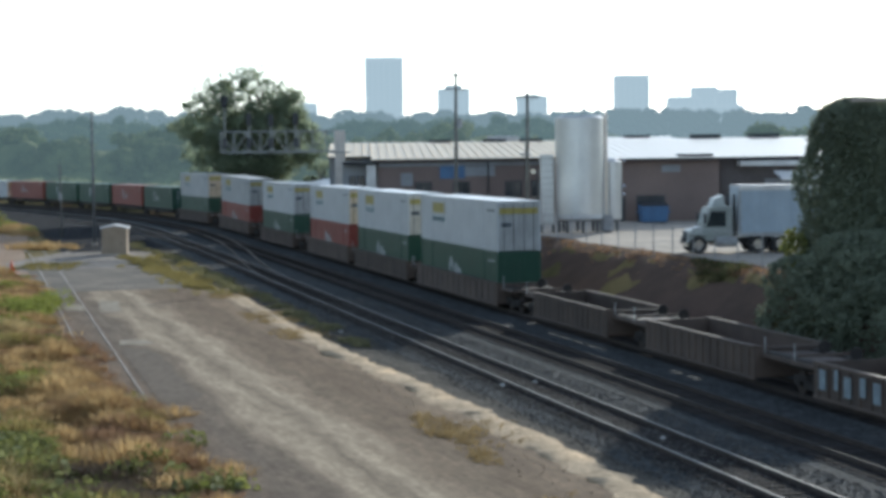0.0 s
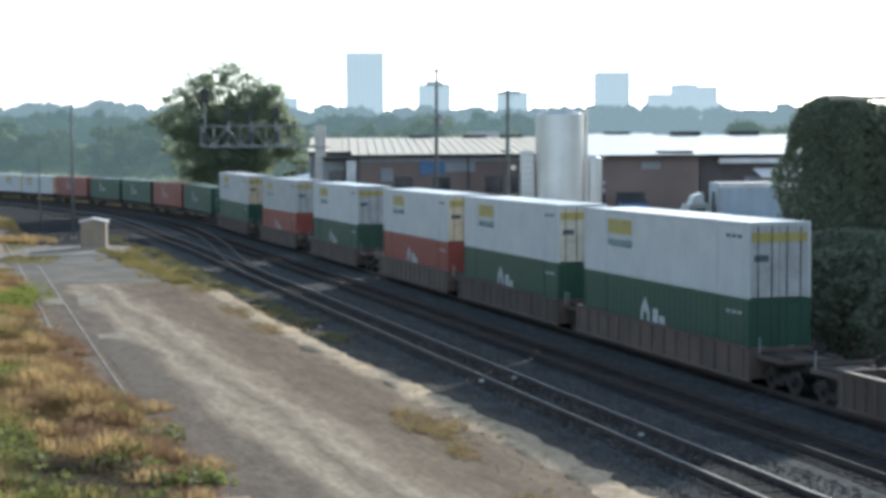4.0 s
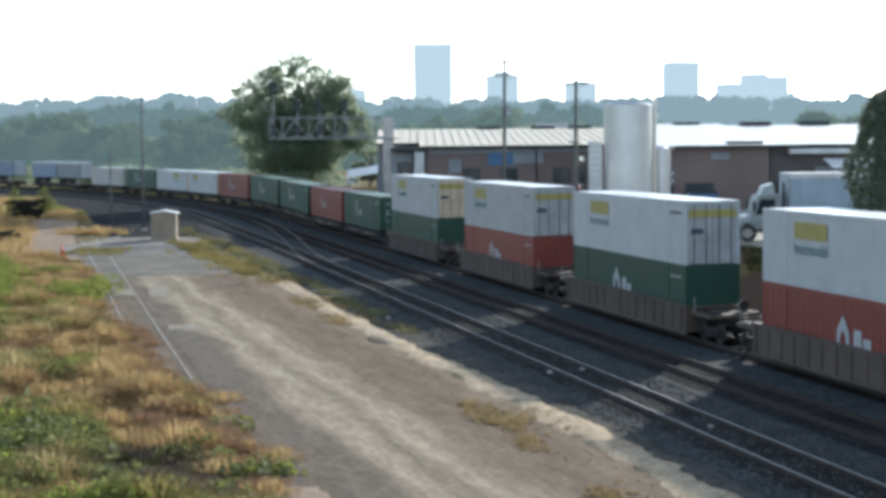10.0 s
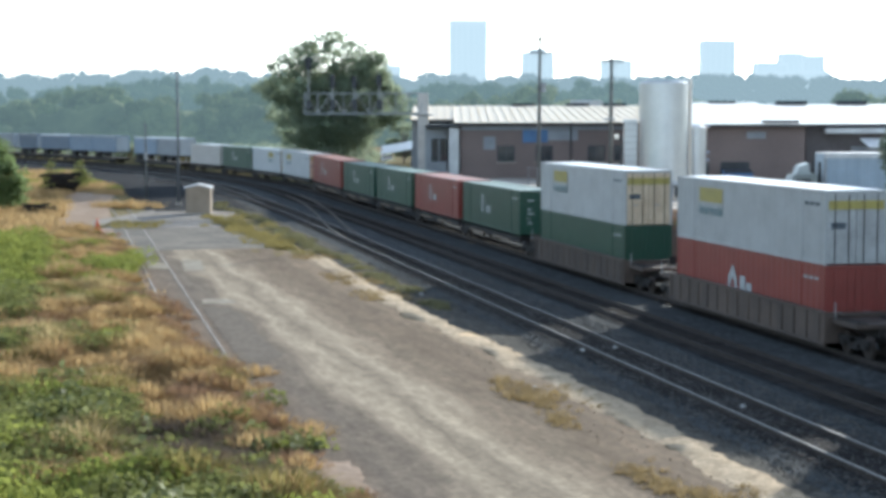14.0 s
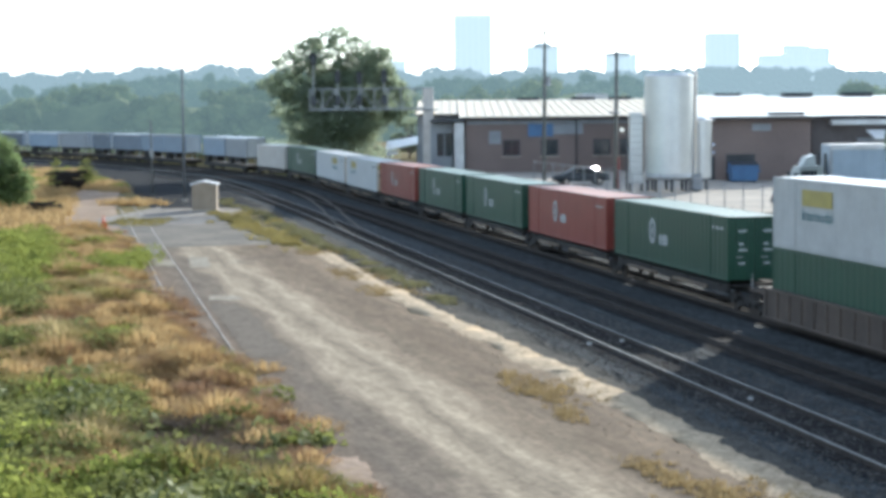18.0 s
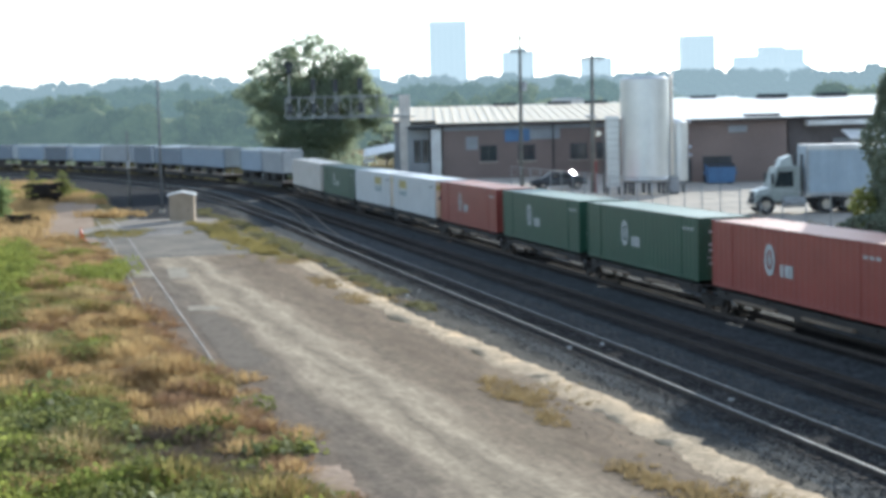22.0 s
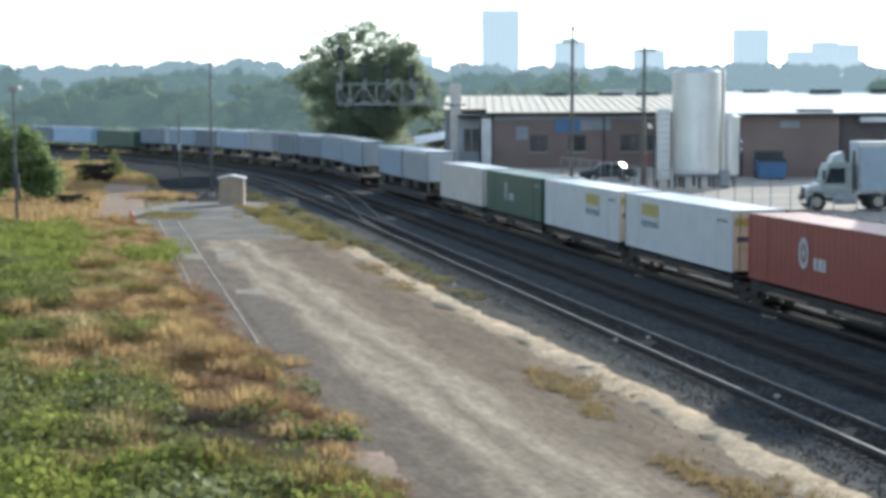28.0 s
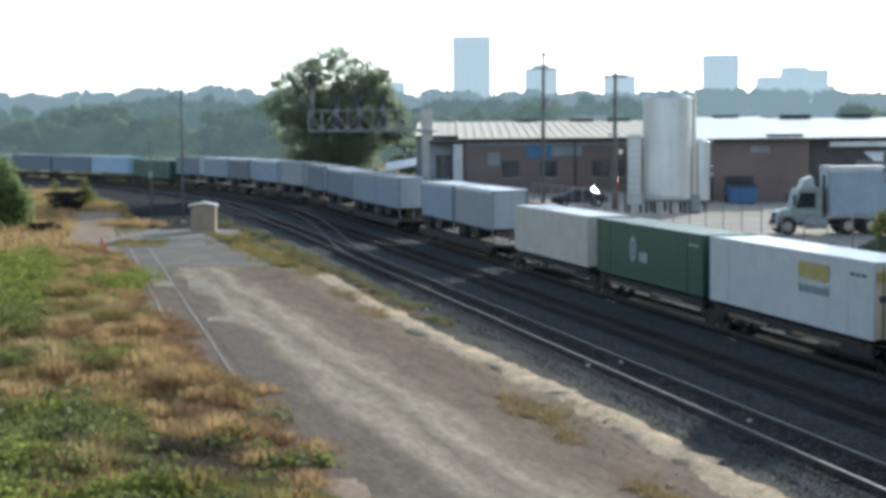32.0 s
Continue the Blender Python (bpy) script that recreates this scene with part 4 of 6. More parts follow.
for o in (-25.4, -23.9):
    vs, fs = [], []
    ss = np.arange(-20, 190, 4.0)
    for s in ss:
        for a, z in ((-0.032, -0.2), (0.032, -0.2), (0.032, -0.094), (-0.032, -0.094)):
            p, _ = track(s, o + a)
            vs.append((p.x, p.y, p.z + z))
    for j in range(len(ss) - 1):
        for i in range(4):
            fs.append((4 * j + i, 4 * j + (i + 1) % 4, 4 * j + 4 + (i + 1) % 4, 4 * j + 4 + i))
    raw("rail", vs, fs, "rust_rail", spur)


# ---- grass and weeds beside the road ----
def grass(name, label, spots, blades, height, wide, material, flop=0.8):
    """Tufts of bent blades, each blade a tapering strip."""
    base = np.array([(x, y, land(x, y), k) for x, y, k in spots])
    t = np.repeat(base, blades, axis=0)
    n = len(t)
    ang, lean = rng.uniform(0, math.tau, n), rng.uniform(0.15, flop, n)
    h = height * t[:, 3] * rng.uniform(0.5, 1.2, n)
    w = wide * rng.uniform(0.6, 1.3, n)
    ox, oy = rng.normal(0, 0.2, n) * t[:, 3], rng.normal(0, 0.2, n) * t[:, 3]
    bx, by, bz = t[:, 0] + ox, t[:, 1] + oy, t[:, 2]
    dx, dy = np.cos(ang), np.sin(ang)
    v = np.empty((n, 5, 3))
    for k, (f, up, sw) in enumerate(((0, 0, -1), (0, 0, 1), (0.45, 0.62, 0.8), (0.45, 0.62, -0.8), (1.0, 1.0, 0.0))):
        v[:, k, 0] = bx + dx * lean * h * f + dy * w * sw
        v[:, k, 1] = by + dy * lean * h * f - dx * w * sw
        v[:, k, 2] = bz + h * up * (1.0 - 0.4 * lean * f)
    i = np.arange(n)[:, None] * 5
    fs = (i + np.array([0, 1, 2, 3])).tolist() + (i + np.array([3, 2, 4])).tolist()
    me = bpy.data.meshes.new(name)
    me.from_pydata(v.reshape(-1, 3).tolist(), [], fs)
    me.materials.append(M[material])
    return tagged(new(name, me), label, "grass", kind="stuff")


def off_spot(s, o):
    p, _ = track(s, o)
    return p.x, p.y


def mounds(name, label, spots, blades, wide, material, droop=0.9):
    """Rounded clumps of long bent grass: the blades rise inside and spill outwards. spots: x, y, radius, height."""
    base = np.array([(x, y, land(x, y), r, h) for x, y, r, h in spots])
    t = np.repeat(base, [max(12, int(blades * r * r)) for _, _, r, _ in spots], axis=0)
    n = len(t)
    ang, q = rng.uniform(0, math.tau, n), np.sqrt(rng.random(n))
    bx, by = t[:, 0] + t[:, 3] * q * np.cos(ang), t[:, 1] + t[:, 3] * q * np.sin(ang)
    h = t[:, 4] * (1.05 - 0.8 * q ** 2) * rng.uniform(0.82, 1.12, n)
    out = ang + rng.normal(0, 0.7, n)
    run = (0.3 + droop * q) * t[:, 4] * rng.uniform(0.5, 1.2, n)
    dx, dy, w = np.cos(out), np.sin(out), wide * rng.uniform(0.6, 1.3, n)
    v = np.empty((n, 5, 3))
    for k, (f, up, sw) in enumerate(((0, 0, -1), (0, 0, 1), (0.4, 0.78, 0.85), (0.4, 0.78, -0.85), (1.0, 0.92, 0.0))):
        v[:, k, 0] = bx + dx * run * f + dy * w * sw
        v[:, k, 1] = by + dy * run * f - dx * w * sw
        v[:, k, 2] = t[:, 2] + h * up - (0.02 if up == 0 else 0.0)
    i = np.arange(n)[:, None] * 5
    me = bpy.data.meshes.new(name)
    me.from_pydata(v.reshape(-1, 3).tolist(), [], (i + np.array([0, 1, 2, 3])).tolist() + (i + np.array([3, 2, 4])).tolist())
    me.materials.append(M[material])
    return tagged(new(name, me), label, "grass", kind="stuff")


def leaf_mounds(name, label, spots, per, lo, hi, material, category="weeds"):
    """Low leafy growth in rounded clumps, the leaves lying about their surface."""
    pts, nrm, szs = [], [], []
    for x, y, r, h in spots:
        k = max(14, int(per * r * r))
        c, d = cloud(k, (x, y, land(x, y) + 0.30 * h), (r, r, 0.72 * h), 0.72, True)
        keep = c[:, 2] > land(x, y)
        pts.append(c[keep])
        nrm.append(d[keep])
        szs.append(rng.uniform(lo, hi, int(keep.sum())))
    return tagged(leaves(name, np.concatenate(pts), np.concatenate(szs), material, None, "", np.concatenate(nrm), 0.7), label, category, kind="stuff")


kinds = {k: [] for k in ("dry", "straw", "brown", "dead", "lush", "sunny", "verge")}
k = 0
while k < 3000:
    y = 33 + 100 * random.random() ** 1.3
    x = random.uniform(-0.30 * y - 3, -1.5)
    o = side_of(x, y)
    edge = -24.8 + 1.6 * (1 - smooth(60, 70, y)) + 0.5 * (1 - smooth(40, 48, y)) - 1.3 * smooth(80, 92, y) + 0.6 * noise.noise(Vector((x * 0.25, y * 0.2, 3))) + 0.5 * noise.noise(Vector((x * 0.9, y * 0.5, 6)))
    if o > edge or (104 < y and o > -24.6) or (41.2 < y < 44.2 and o > -24.9):
        continue
    k += 1
    rim = smooth(edge - 2.2, edge - 0.3, o)
    g = 1.0 * noise.noise(Vector((x * 0.17, y * 0.10, 9.0))) + 0.5 * noise.noise(Vector((x * 0.5, y * 0.3, 2.0))) + random.gauss(0, 0.24)
    g += 1.0 * smooth(70, 96, y) * (1 - smooth(-32.5, -29.0, o)) + 0.75 * (1 - smooth(-33.0, -30.5, o)) + 1.0 * (1 - smooth(50, 60, y)) * (1 - smooth(-28.5, -25.5, o)) + 0.3 * (1 - smooth(39, 44, y)) - 0.40
    g += 0.6 * smooth(96, 100, y) * (1 - smooth(102, 106, y)) * smooth(-28.0, -26.5, o)
    far = 1.0 + 0.5 * smooth(60, 110, y)
    big = random.random() ** 2.5
    r = (0.4 + 0.9 * big) * far * (1 - 0.4 * rim)
    h = (0.4 + 0.65 * big) * (1 - 0.4 * rim) * (1 + 0.5 * noise.noise(Vector((x * 0.4, y * 0.25, 17.0))))
    hollow = smooth(41.5, 44, y) * (1 - smooth(49, 52, y)) * smooth(-29.2, -27.6, o) * (1 - smooth(-25.4, -24.6, o))
    if hollow > 0.4 + 0.3 * noise.noise(Vector((x * 0.7, y * 0.5, 50.0))):
        if random.random() < 0.3:
            kinds["lush"].append((x, y, r * 0.6, h * 0.7))
        else:
            kinds["dead"].append((x, y, r, h * 0.6))
    elif g > 0.12:
        warm = noise.noise(Vector((x * 0.3, y * 0.15, 31.0))) + 0.5 * smooth(85, 100, y) + 0.6 * (1 - smooth(38, 44, y)) * (1 - smooth(-30.5, -29.0, o))
        kinds["sunny" if warm > 0.2 else "lush"].append((x, y, r, h * 0.95))
    elif g < -0.62 or (rim > 0.5 and random.random() < 0.65):
        kinds["brown"].append((x, y, r * 0.9, h * 0.75))
    elif g > -0.08:
        kinds["verge"].append((x, y, r, h * 0.9))
    else:
        kinds["straw" if noise.noise(Vector((x * 0.3, y * 0.2, 21.0))) > 0.18 else "dry"].append((x, y, r, h))
for _ in range(30):
    kinds["sunny"].append((random.gauss(-19.6, 0.8), random.gauss(99.5, 3.0), random.uniform(0.6, 1.0), random.uniform(0.8, 1.3)))
for _ in range(60):
    kinds["sunny"].append((random.gauss(-27.6, 1.6), random.gauss(103, 8.0), random.uniform(0.7, 1.2), random.uniform(0.8, 1.3)))
for s0, o0, o1, n in ((136.0, -24.6, -22.7, 16), (141.3, -26.6, -23.6, 34)):
    for _ in range(n):
        x, y = off_spot(s0 + random.gauss(0, 0.35), random.uniform(o0, o1))
        kinds["sunny" if random.random() < 0.4 else "lush"].append((x, y, random.uniform(0.2, 0.42), random.uniform(0.25, 0.5)))
field = []
for _ in range(11000):
    y = random.uniform(128, 262)
    x = random.uniform(-75, -14)
    o = side_of(x, y)
    lane_x = -28.0 - 0.193 * (y - 133)
    left = x < lane_x - 1.9 - 0.5 * noise.noise(Vector((y * 0.3, 2.0, 5.0)))
    mound = y > 192 + 5 * noise.noise(Vector((x * 0.2, 7.0, 1.0))) and (y > 197 or x > lane_x + 1.0) and o < -22.4 + 1.5 * noise.noise(Vector((y * 0.15, 3.0, 2.0)))
    strip = 170 < y < 176 and -27.0 < o < -20.5
    if not (left or mound or strip) or (y < 133 and x > -31) or x < -0.30 * y - 4:
        continue
    if noise.noise(Vector((x * 0.15, y * 0.08, 4.0))) > 0.22:
        kinds["sunny"].append((x, y, random.uniform(0.4, 0.7), random.uniform(0.4, 0.8)))
    else:
        field.append((x, y, random.uniform(0.8, 1.7)))
mounds("dry_grass", "golden knee-high dry grass in soft clumps beside the road", kinds["dry"], 270, 0.02, "dry_grass")
mounds("straw_grass", "pale straw-coloured clumps among the golden grass", kinds["straw"], 270, 0.02, "straw")
mounds("brown_weeds", "dead brown weeds along the edge of the road", kinds["brown"], 270, 0.02, "brown_weed")
mounds("dead_weeds", "dark grey-brown dead weeds in a hollow", kinds["dead"], 200, 0.022, "dead_weed")
thatch = [(x + random.gauss(0, 0.5), y + random.gauss(0, 0.8), random.uniform(0.7, 1.2)) for kind in ("dry", "straw", "verge", "brown") for x, y, r, h in kinds[kind] if y < 125]
thatch = [q for q in thatch if side_of(q[0], q[1]) < -24.9]
grass("thatch_grass", "short matted straw between the clumps of grass", thatch, 16, 0.3, 0.022, "dry_grass", 1.3)
grass("field_grass", "yellowed rough grass on the mound by the curve", field, 12, 0.6, 0.05, "dry_grass", 1.0)
leaf_mounds("green_weeds", "dense green leafy weeds beside the road", kinds["lush"], 300, 0.05, 0.12, "weed")
leaf_mounds("sunlit_weeds", "bright yellow-green weeds in the sun", kinds["sunny"], 260, 0.05, 0.13, "sun_weed")
broad = [q for q in kinds["lush"] if q[1] < 60 and noise.noise(Vector((q[0] * 0.5, q[1] * 0.4, 44.0))) > 0.05]
leaf_mounds("broad_leaf_plants", "broad pale-backed leaves among the green weeds", [(x, y, r * 1.05, h * 1.15) for x, y, r, h in broad], 34, 0.12, 0.24, "big_leaf")
M["verge"] = leafy("olive_verge_grass", (0.40, 0.335, 0.125), (0.25, 0.21, 0.082), 0.45, 0.9, vary=0.12)
M["tuft"] = leafy("dull_straw_tufts", (0.44, 0.335, 0.165), (0.29, 0.215, 0.11), 0.45, 0.9, scale=0.3, vary=0.15)
M["olive_scrub"] = leafy("dull_olive_scrub", (0.30, 0.28, 0.145), (0.19, 0.18, 0.095), 0.4, 0.9, vary=0.12)
verge, tufts = [], []
for _ in range(5200):
    y = random.uniform(106, 172)
    x = random.uniform(-30, -7)
    o = side_of(x, y)
    if (-17.6 < o < -14.2 and 112 < y < 140 and noise.noise(Vector((x * 0.45, y * 0.16, 6.0))) > 0.04 and random.random() < 0.6) or (-19 < o < -12.8 and 140 < y < 156 and noise.noise(Vector((x * 0.4, y * 0.2, 9.0))) > 0.05 and random.random() < 0.5) or (139.6 < y < 147.5 and -28.2 < x < -23.2 and random.random() < 0.95):
        verge.append((x, y, random.uniform(0.5, 1.0)))
for _ in range(1500):
    s, o = random.uniform(70, 150), random.choice((-15.0, -14.6, -13.2)) + random.gauss(0, 0.35)
    if noise.noise(Vector((s * 0.12, 4.0, 1.0))) > 0.12:
        x, y = off_spot(s, o)
        (tufts if y < 118 else verge).append((x, y, random.uniform(0.25, 0.6)))
olive = []
for _ in range(145):
    q = random.uniform(4, 103)
    if noise.noise(Vector((q * 0.16, 8.0, 2.0))) > -0.28:
        x, y = off_spot(q, random.gauss(-13.25 - 1.2 * (1 - smooth(5, 40, q)) + 0.75 * smooth(66, 76, q), 0.36))
        olive.append((x, y, random.uniform(0.35, 0.7), random.uniform(0.2, 0.46)))
for _ in range(120):
    q = random.uniform(24, 66)
    x, y = off_spot(q, -17.1 + (q - 28) * 0.0515 + random.gauss(0, 0.4))
    kinds["verge"].append((x, y, random.uniform(0.35, 0.6), random.uniform(0.2, 0.4)))
mounds("olive_scrub", "dull olive scrub along the edge of the ballast", olive, 230, 0.03, "olive_scrub")
mounds("verge_clumps", "yellow-green grass clumps along the road's edge", kinds["verge"], 230, 0.03, "verge")
for q0, o0 in ((129.2, -15.35), (133.4, -15.35), (126.5, -15.2), (141.2, -15.4), (143.0, -15.5), (145.0, -14.9)):
    for _ in range(38):
        x, y = off_spot(random.gauss(q0, 0.8), random.gauss(o0, 0.27))
        tufts.append((x, y, random.uniform(0.3, 0.65)))
grass("straw_tufts", "small straw-brown tufts along the dirt bank", tufts, 13, 0.42, 0.018, "tuft", 1.2)
grass("verge_grass", "olive and straw coloured verge grass in tufts", verge, 14, 0.5, 0.022, "verge")
bankg = []
for _ in range(700):
    s, o = random.uniform(30, 125), random.gauss(8.4, 0.6)
    x, y = off_spot(s, o)
    bankg.append((x, y, random.uniform(0.4, 0.9)))
grass("bank_grass", "grass and weeds along the top of the bank", bankg, 8, 0.3, 0.03, "brown_weed")

bankw = []
for _ in range(2600):
    s, o = random.uniform(80, 140), random.uniform(4.0, 9.0)
    if noise.noise(Vector((s * 0.12, o * 0.3, 3.0))) + 0.016 * (s - 92) > 0.22:
        x, y = off_spot(s, o)
        bankw.append((x, y, random.uniform(0.4, 0.9)))
M["bank_weed"] = leafy("dull_olive_bank_weeds", (0.15, 0.15, 0.07), (0.085, 0.085, 0.045), 0.35, 0.9)
grass("bank_weeds", "dull olive weeds on the slope below the fence", bankw, 12, 0.55, 0.03, "bank_weed", 1.2)

# loose stones on the shoulder and the nearer ballast
def stones(name, label, n, s0, s1, o0, o1, lo, hi, material, lift):
    vs, fs = [], []
    shape = np.array([(1, 0, 0), (-1, 0, 0), (0, 1, 0), (0, -1, 0), (0, 0, 1), (0, 0, -1)], float)
    tri = ((0, 2, 4), (2, 1, 4), (1, 3, 4), (3, 0, 4), (2, 0, 5), (1, 2, 5), (3, 1, 5), (0, 3, 5))
    for k in range(n):
        s, o = s0 + (s1 - s0) * rng.random() ** 0.8, rng.uniform(o0, o1)
        q, _ = track(s, o)
        r = rng.uniform(lo, hi)
        b = shape * r * rng.uniform(0.6, 1.3, (6, 1))
        b[:, 2] *= 0.7
        c = math.cos(k), math.sin(k)
        j = len(vs)
        vs += [(q.x + x * c[0] - y * c[1], q.y + x * c[1] + y * c[0], q.z + lift(o) + 0.3 * r + z) for x, y, z in b.tolist()]
        fs += [(j + t0, j + t1, j + t2) for t0, t1, t2 in tri]
    return tagged(raw(name, vs, fs, material), label, "stones", kind="stuff")


M["stone"] = leafy("grey_ballast_stone", (0.17, 0.158, 0.142), (0.08, 0.075, 0.07), 0.0, 0.85)
M["clod"] = leafy("pale_dirt_clod", (0.52, 0.43, 0.32), (0.25, 0.19, 0.13), 0.0, 0.95)
stones("ballast_stones", "loose grey ballast stones beside the rails", 16000, 75, 155, -13.2, -6.6, 0.025, 0.065, "stone", lambda o: -0.2 if o > -11 else -0.24)
stones("dirt_clods", "pale clods and stones along the dirt bank", 700, 70, 153, -15.3, -12.6, 0.02, 0.05, "clod", lambda o: -0.12)


M["white_rock"] = mat("pale_limestone", (0.62, 0.61, 0.57), 0.9, color2=(0.45, 0.44, 0.41), scale=3, fine=20)
for q, o, r in ((118.4, -10.1, 0.13), (117.9, -8.6, 0.11), (132.0, -8.9, 0.1), (96.0, -12.0, 0.12), (127.0, -14.4, 0.12), (101.0, -12.6, 0.13)):
    p, _ = track(q, o)
    bm = bmesh.new()
    bmesh.ops.create_icosphere(bm, subdivisions=1, radius=r)
    for v in bm.verts:
        v.co *= random.uniform(0.75, 1.25)
        v.co.z *= 0.75
    tagged(part("white_rock", bm, "white_rock"), "pale stone lying loose beside the rails", "stone", "pale stones").matrix_world = pose(p.x, p.y, p.z - 0.15, 0, 0, random.uniform(0, 90))


# ---- shed, poles, lane side ----
M["shed_wall"] = mat("tan_shed_wall", (0.38, 0.30, 0.215), 0.7, color2=(0.3, 0.235, 0.165), scale=0.8, fine=8)
M["white_roof"] = mat("white_painted_roof", (0.78, 0.77, 0.74), 0.5, color2=(0.62, 0.6, 0.57), scale=1, fine=8)
M["orange"] = mat("orange_plastic", (0.62, 0.14, 0.06), 0.5, color2=(0.6, 0.1, 0.03), scale=4, fine=20)
M["mast_grey"] = mat("dull_grey_mast_paint", (0.17, 0.18, 0.185), 0.75, color2=(0.12, 0.125, 0.13), scale=2, fine=15)
M["dark_steel"] = mat("dark_painted_steel", (0.07, 0.075, 0.08), 0.6, 0.3, scale=2, fine=15)
M["glass"] = mat("dark_window_glass", (0.03, 0.04, 0.05), 0.08, scale=1, fine=4, spec=0.8)
M["blue_paint"] = mat("blue_dumpster_paint", (0.10, 0.20, 0.37), 0.5, color2=(0.08, 0.15, 0.28), scale=1, fine=8)
M["cab_white"] = mat("greyish_white_cab_paint", (0.56, 0.59, 0.57), 0.35, color2=(0.46, 0.49, 0.47), scale=1, fine=8, spec=0.6)
M["rubber"] = mat("black_tyre_rubber", (0.025, 0.025, 0.026), 0.85, scale=5, fine=30)
M["chrome"] = mat("bright_chrome", (0.8, 0.8, 0.8), 0.12, 1.0, scale=2, fine=10)
# Dark colour carries the shade of the recess and under the eaves.
M["dark_wall"] = mat("shaded_recess_wall", (0.17, 0.15, 0.145), 0.85, color2=(0.12, 0.105, 0.10), scale=0.4, fine=4)
M["bright_sheet"] = mat("bright_white_sheet", (0.93, 0.91, 0.87), 0.33, 0.0, color2=(0.84, 0.81, 0.76), scale=1, fine=8)
M["grey_wall"] = mat("grey_painted_panel", (0.34, 0.35, 0.36), 0.7, color2=(0.26, 0.27, 0.28), scale=0.6, fine=6)

shed = thing("equipment_shed", "tan equipment shed with a white gable roof", "shed", at=pose(-22.65, 161.0, -0.12, 0, 0, 4) @ Matrix.Diagonal((0.87, 1, 1, 1)))
part("wall", B(-1.3, 1.3, -1.3, -1.22, 0.1, 2.42), "shed_wall", shed)
part("wall", B(-1.3, 1.3, 1.22, 1.3, 0.1, 2.42), "shed_wall", shed)
part("wall", B(-1.3, -1.22, -1.218, 1.218, 0.1, 2.42), "shed_wall", shed)
part("wall", B(1.22, 1.3, -1.218, 1.218, 0.1, 2.42), "shed_wall", shed)
part("plinth", B(-1.45, 1.45, -1.45, 1.45, -0.2, 0.1, bevel=0.02), "concrete", shed)
for y in (-1.3, 1.22):
    bm = bmesh.new()
    vs = [bm.verts.new(p) for p in ((-1.3, y, 2.42), (1.3, y, 2.42), (0, y, 2.68), (-1.3, y + 0.08, 2.42), (1.3, y + 0.08, 2.42), (0, y + 0.08, 2.68))]
    for q in ((0, 1, 2), (5, 4, 3), (0, 3, 4, 1), (1, 4, 5, 2), (2, 5, 3, 0)):
        bm.faces.new([vs[i] for i in q])
    part("gable", bm, "shed_wall", shed)
for sx in (-1, 1):
    part("roof_sheet", B(0, 1.55, -1.5, 1.5, 0, 0.09, bevel=0.015), "white_roof", shed).matrix_basis = pose(0, 0, 2.71, 0, 0, 0) @ (Matrix() if sx > 0 else pose(0, 0, 0, 0, 0, 180)) @ pose(0, 0, 0, 0, 11.0, 0)
d = part("door", B(-0.1, 0.85, -1.35, -1.302, 0.12, 2.15, bevel=0.01), "shed_wall", shed)
part("door_handle", B(0.7, 0.78, -1.39, -1.352, 1.0, 1.2), "dark_steel", d)


def plain_pole(name, label, x, y, h, r, material, cat="pole"):
    p = thing(name, label, cat, "poles", at=pose(x, y, land(x, y), random.uniform(-0.6, 0.6), random.uniform(-0.6, 0.6)))
    part("shaft", Rod((0, 0, -0.5), (0, 0, h), r, r * 0.6, 10), material, p, smooth=True)
    return p


p = plain_pole("steel_mast", "tall thin dark steel mast beside the shed", -26.85, 176.0, 13.6, 0.16, "mast_grey", "mast")
part("cap", Rod((0, 0, 13.58), (0, 0, 13.75), 0.2, 0.05), "dark_steel", p)
part("base_collar", Rod((0, 0, 0), (0, 0, 0.35), 0.32, 0.28, 10), "concrete", p)
p = plain_pole("utility_pole", "short weathered wooden pole by the lane", -32.5, 190.0, 8.2, 0.14, "wood_pole")
part("signal_box", B(-0.2, 0.2, -0.3, -0.14, 4.2, 4.9), "galv", p)
p = plain_pole("lamp_post", "tall lamp post with a square grey lamp head", -35.0, 131.0, 10.6, 0.13, "wood_pole", "lamp post")
part("lamp_head", B(-0.5, 0.5, -0.35, 0.35, 10.5, 10.85, bevel=0.05), "galv", p)
part("lamp_lens", B(-0.4, 0.4, -0.25, 0.25, 10.45, 10.498), "cream", p)
part("meter_box", B(-0.1, 0.35, -0.4, -0.16, 3.0, 4.2, bevel=0.03), "dark_steel", p)

cone = thing("traffic_cone", "orange traffic cone at the edge of the asphalt", "traffic cone", at=pose(-27.4, 137.0, land(-27.4, 137.0) + 0.04))
part("cone_body", Rod((0, 0, 0.04), (0, 0, 1.0), 0.28, 0.05, 14), "orange", cone, smooth=True)
part("cone_base", B(-0.42, 0.42, -0.42, 0.42, 0, 0.05, bevel=0.01), "orange", cone)

for (x, y, n, w), nm in zip(((-43.9, 198.0, 33, 3.0), (-37.6, 161.0, 12, 2.4)), ("a", "b")):
    pile = thing("tie_pile", "heap of dark old railway ties on dry ground", "lumber pile", "tie piles", at=pose(x, y, land(x, y)))
    for k in range(n):
        part("old_tie", B(-1.3, 1.3, -0.12, 0.12, 0, 0.2, bevel=0.015), "tie", pile).matrix_basis = pose(random.gauss(0, w * 0.22), random.gauss(0, 0.6), 0.12 + 0.19 * (k // 3) + random.uniform(0, 0.1), random.gauss(0, 5), random.gauss(0, 7), random.gauss(10, 25))

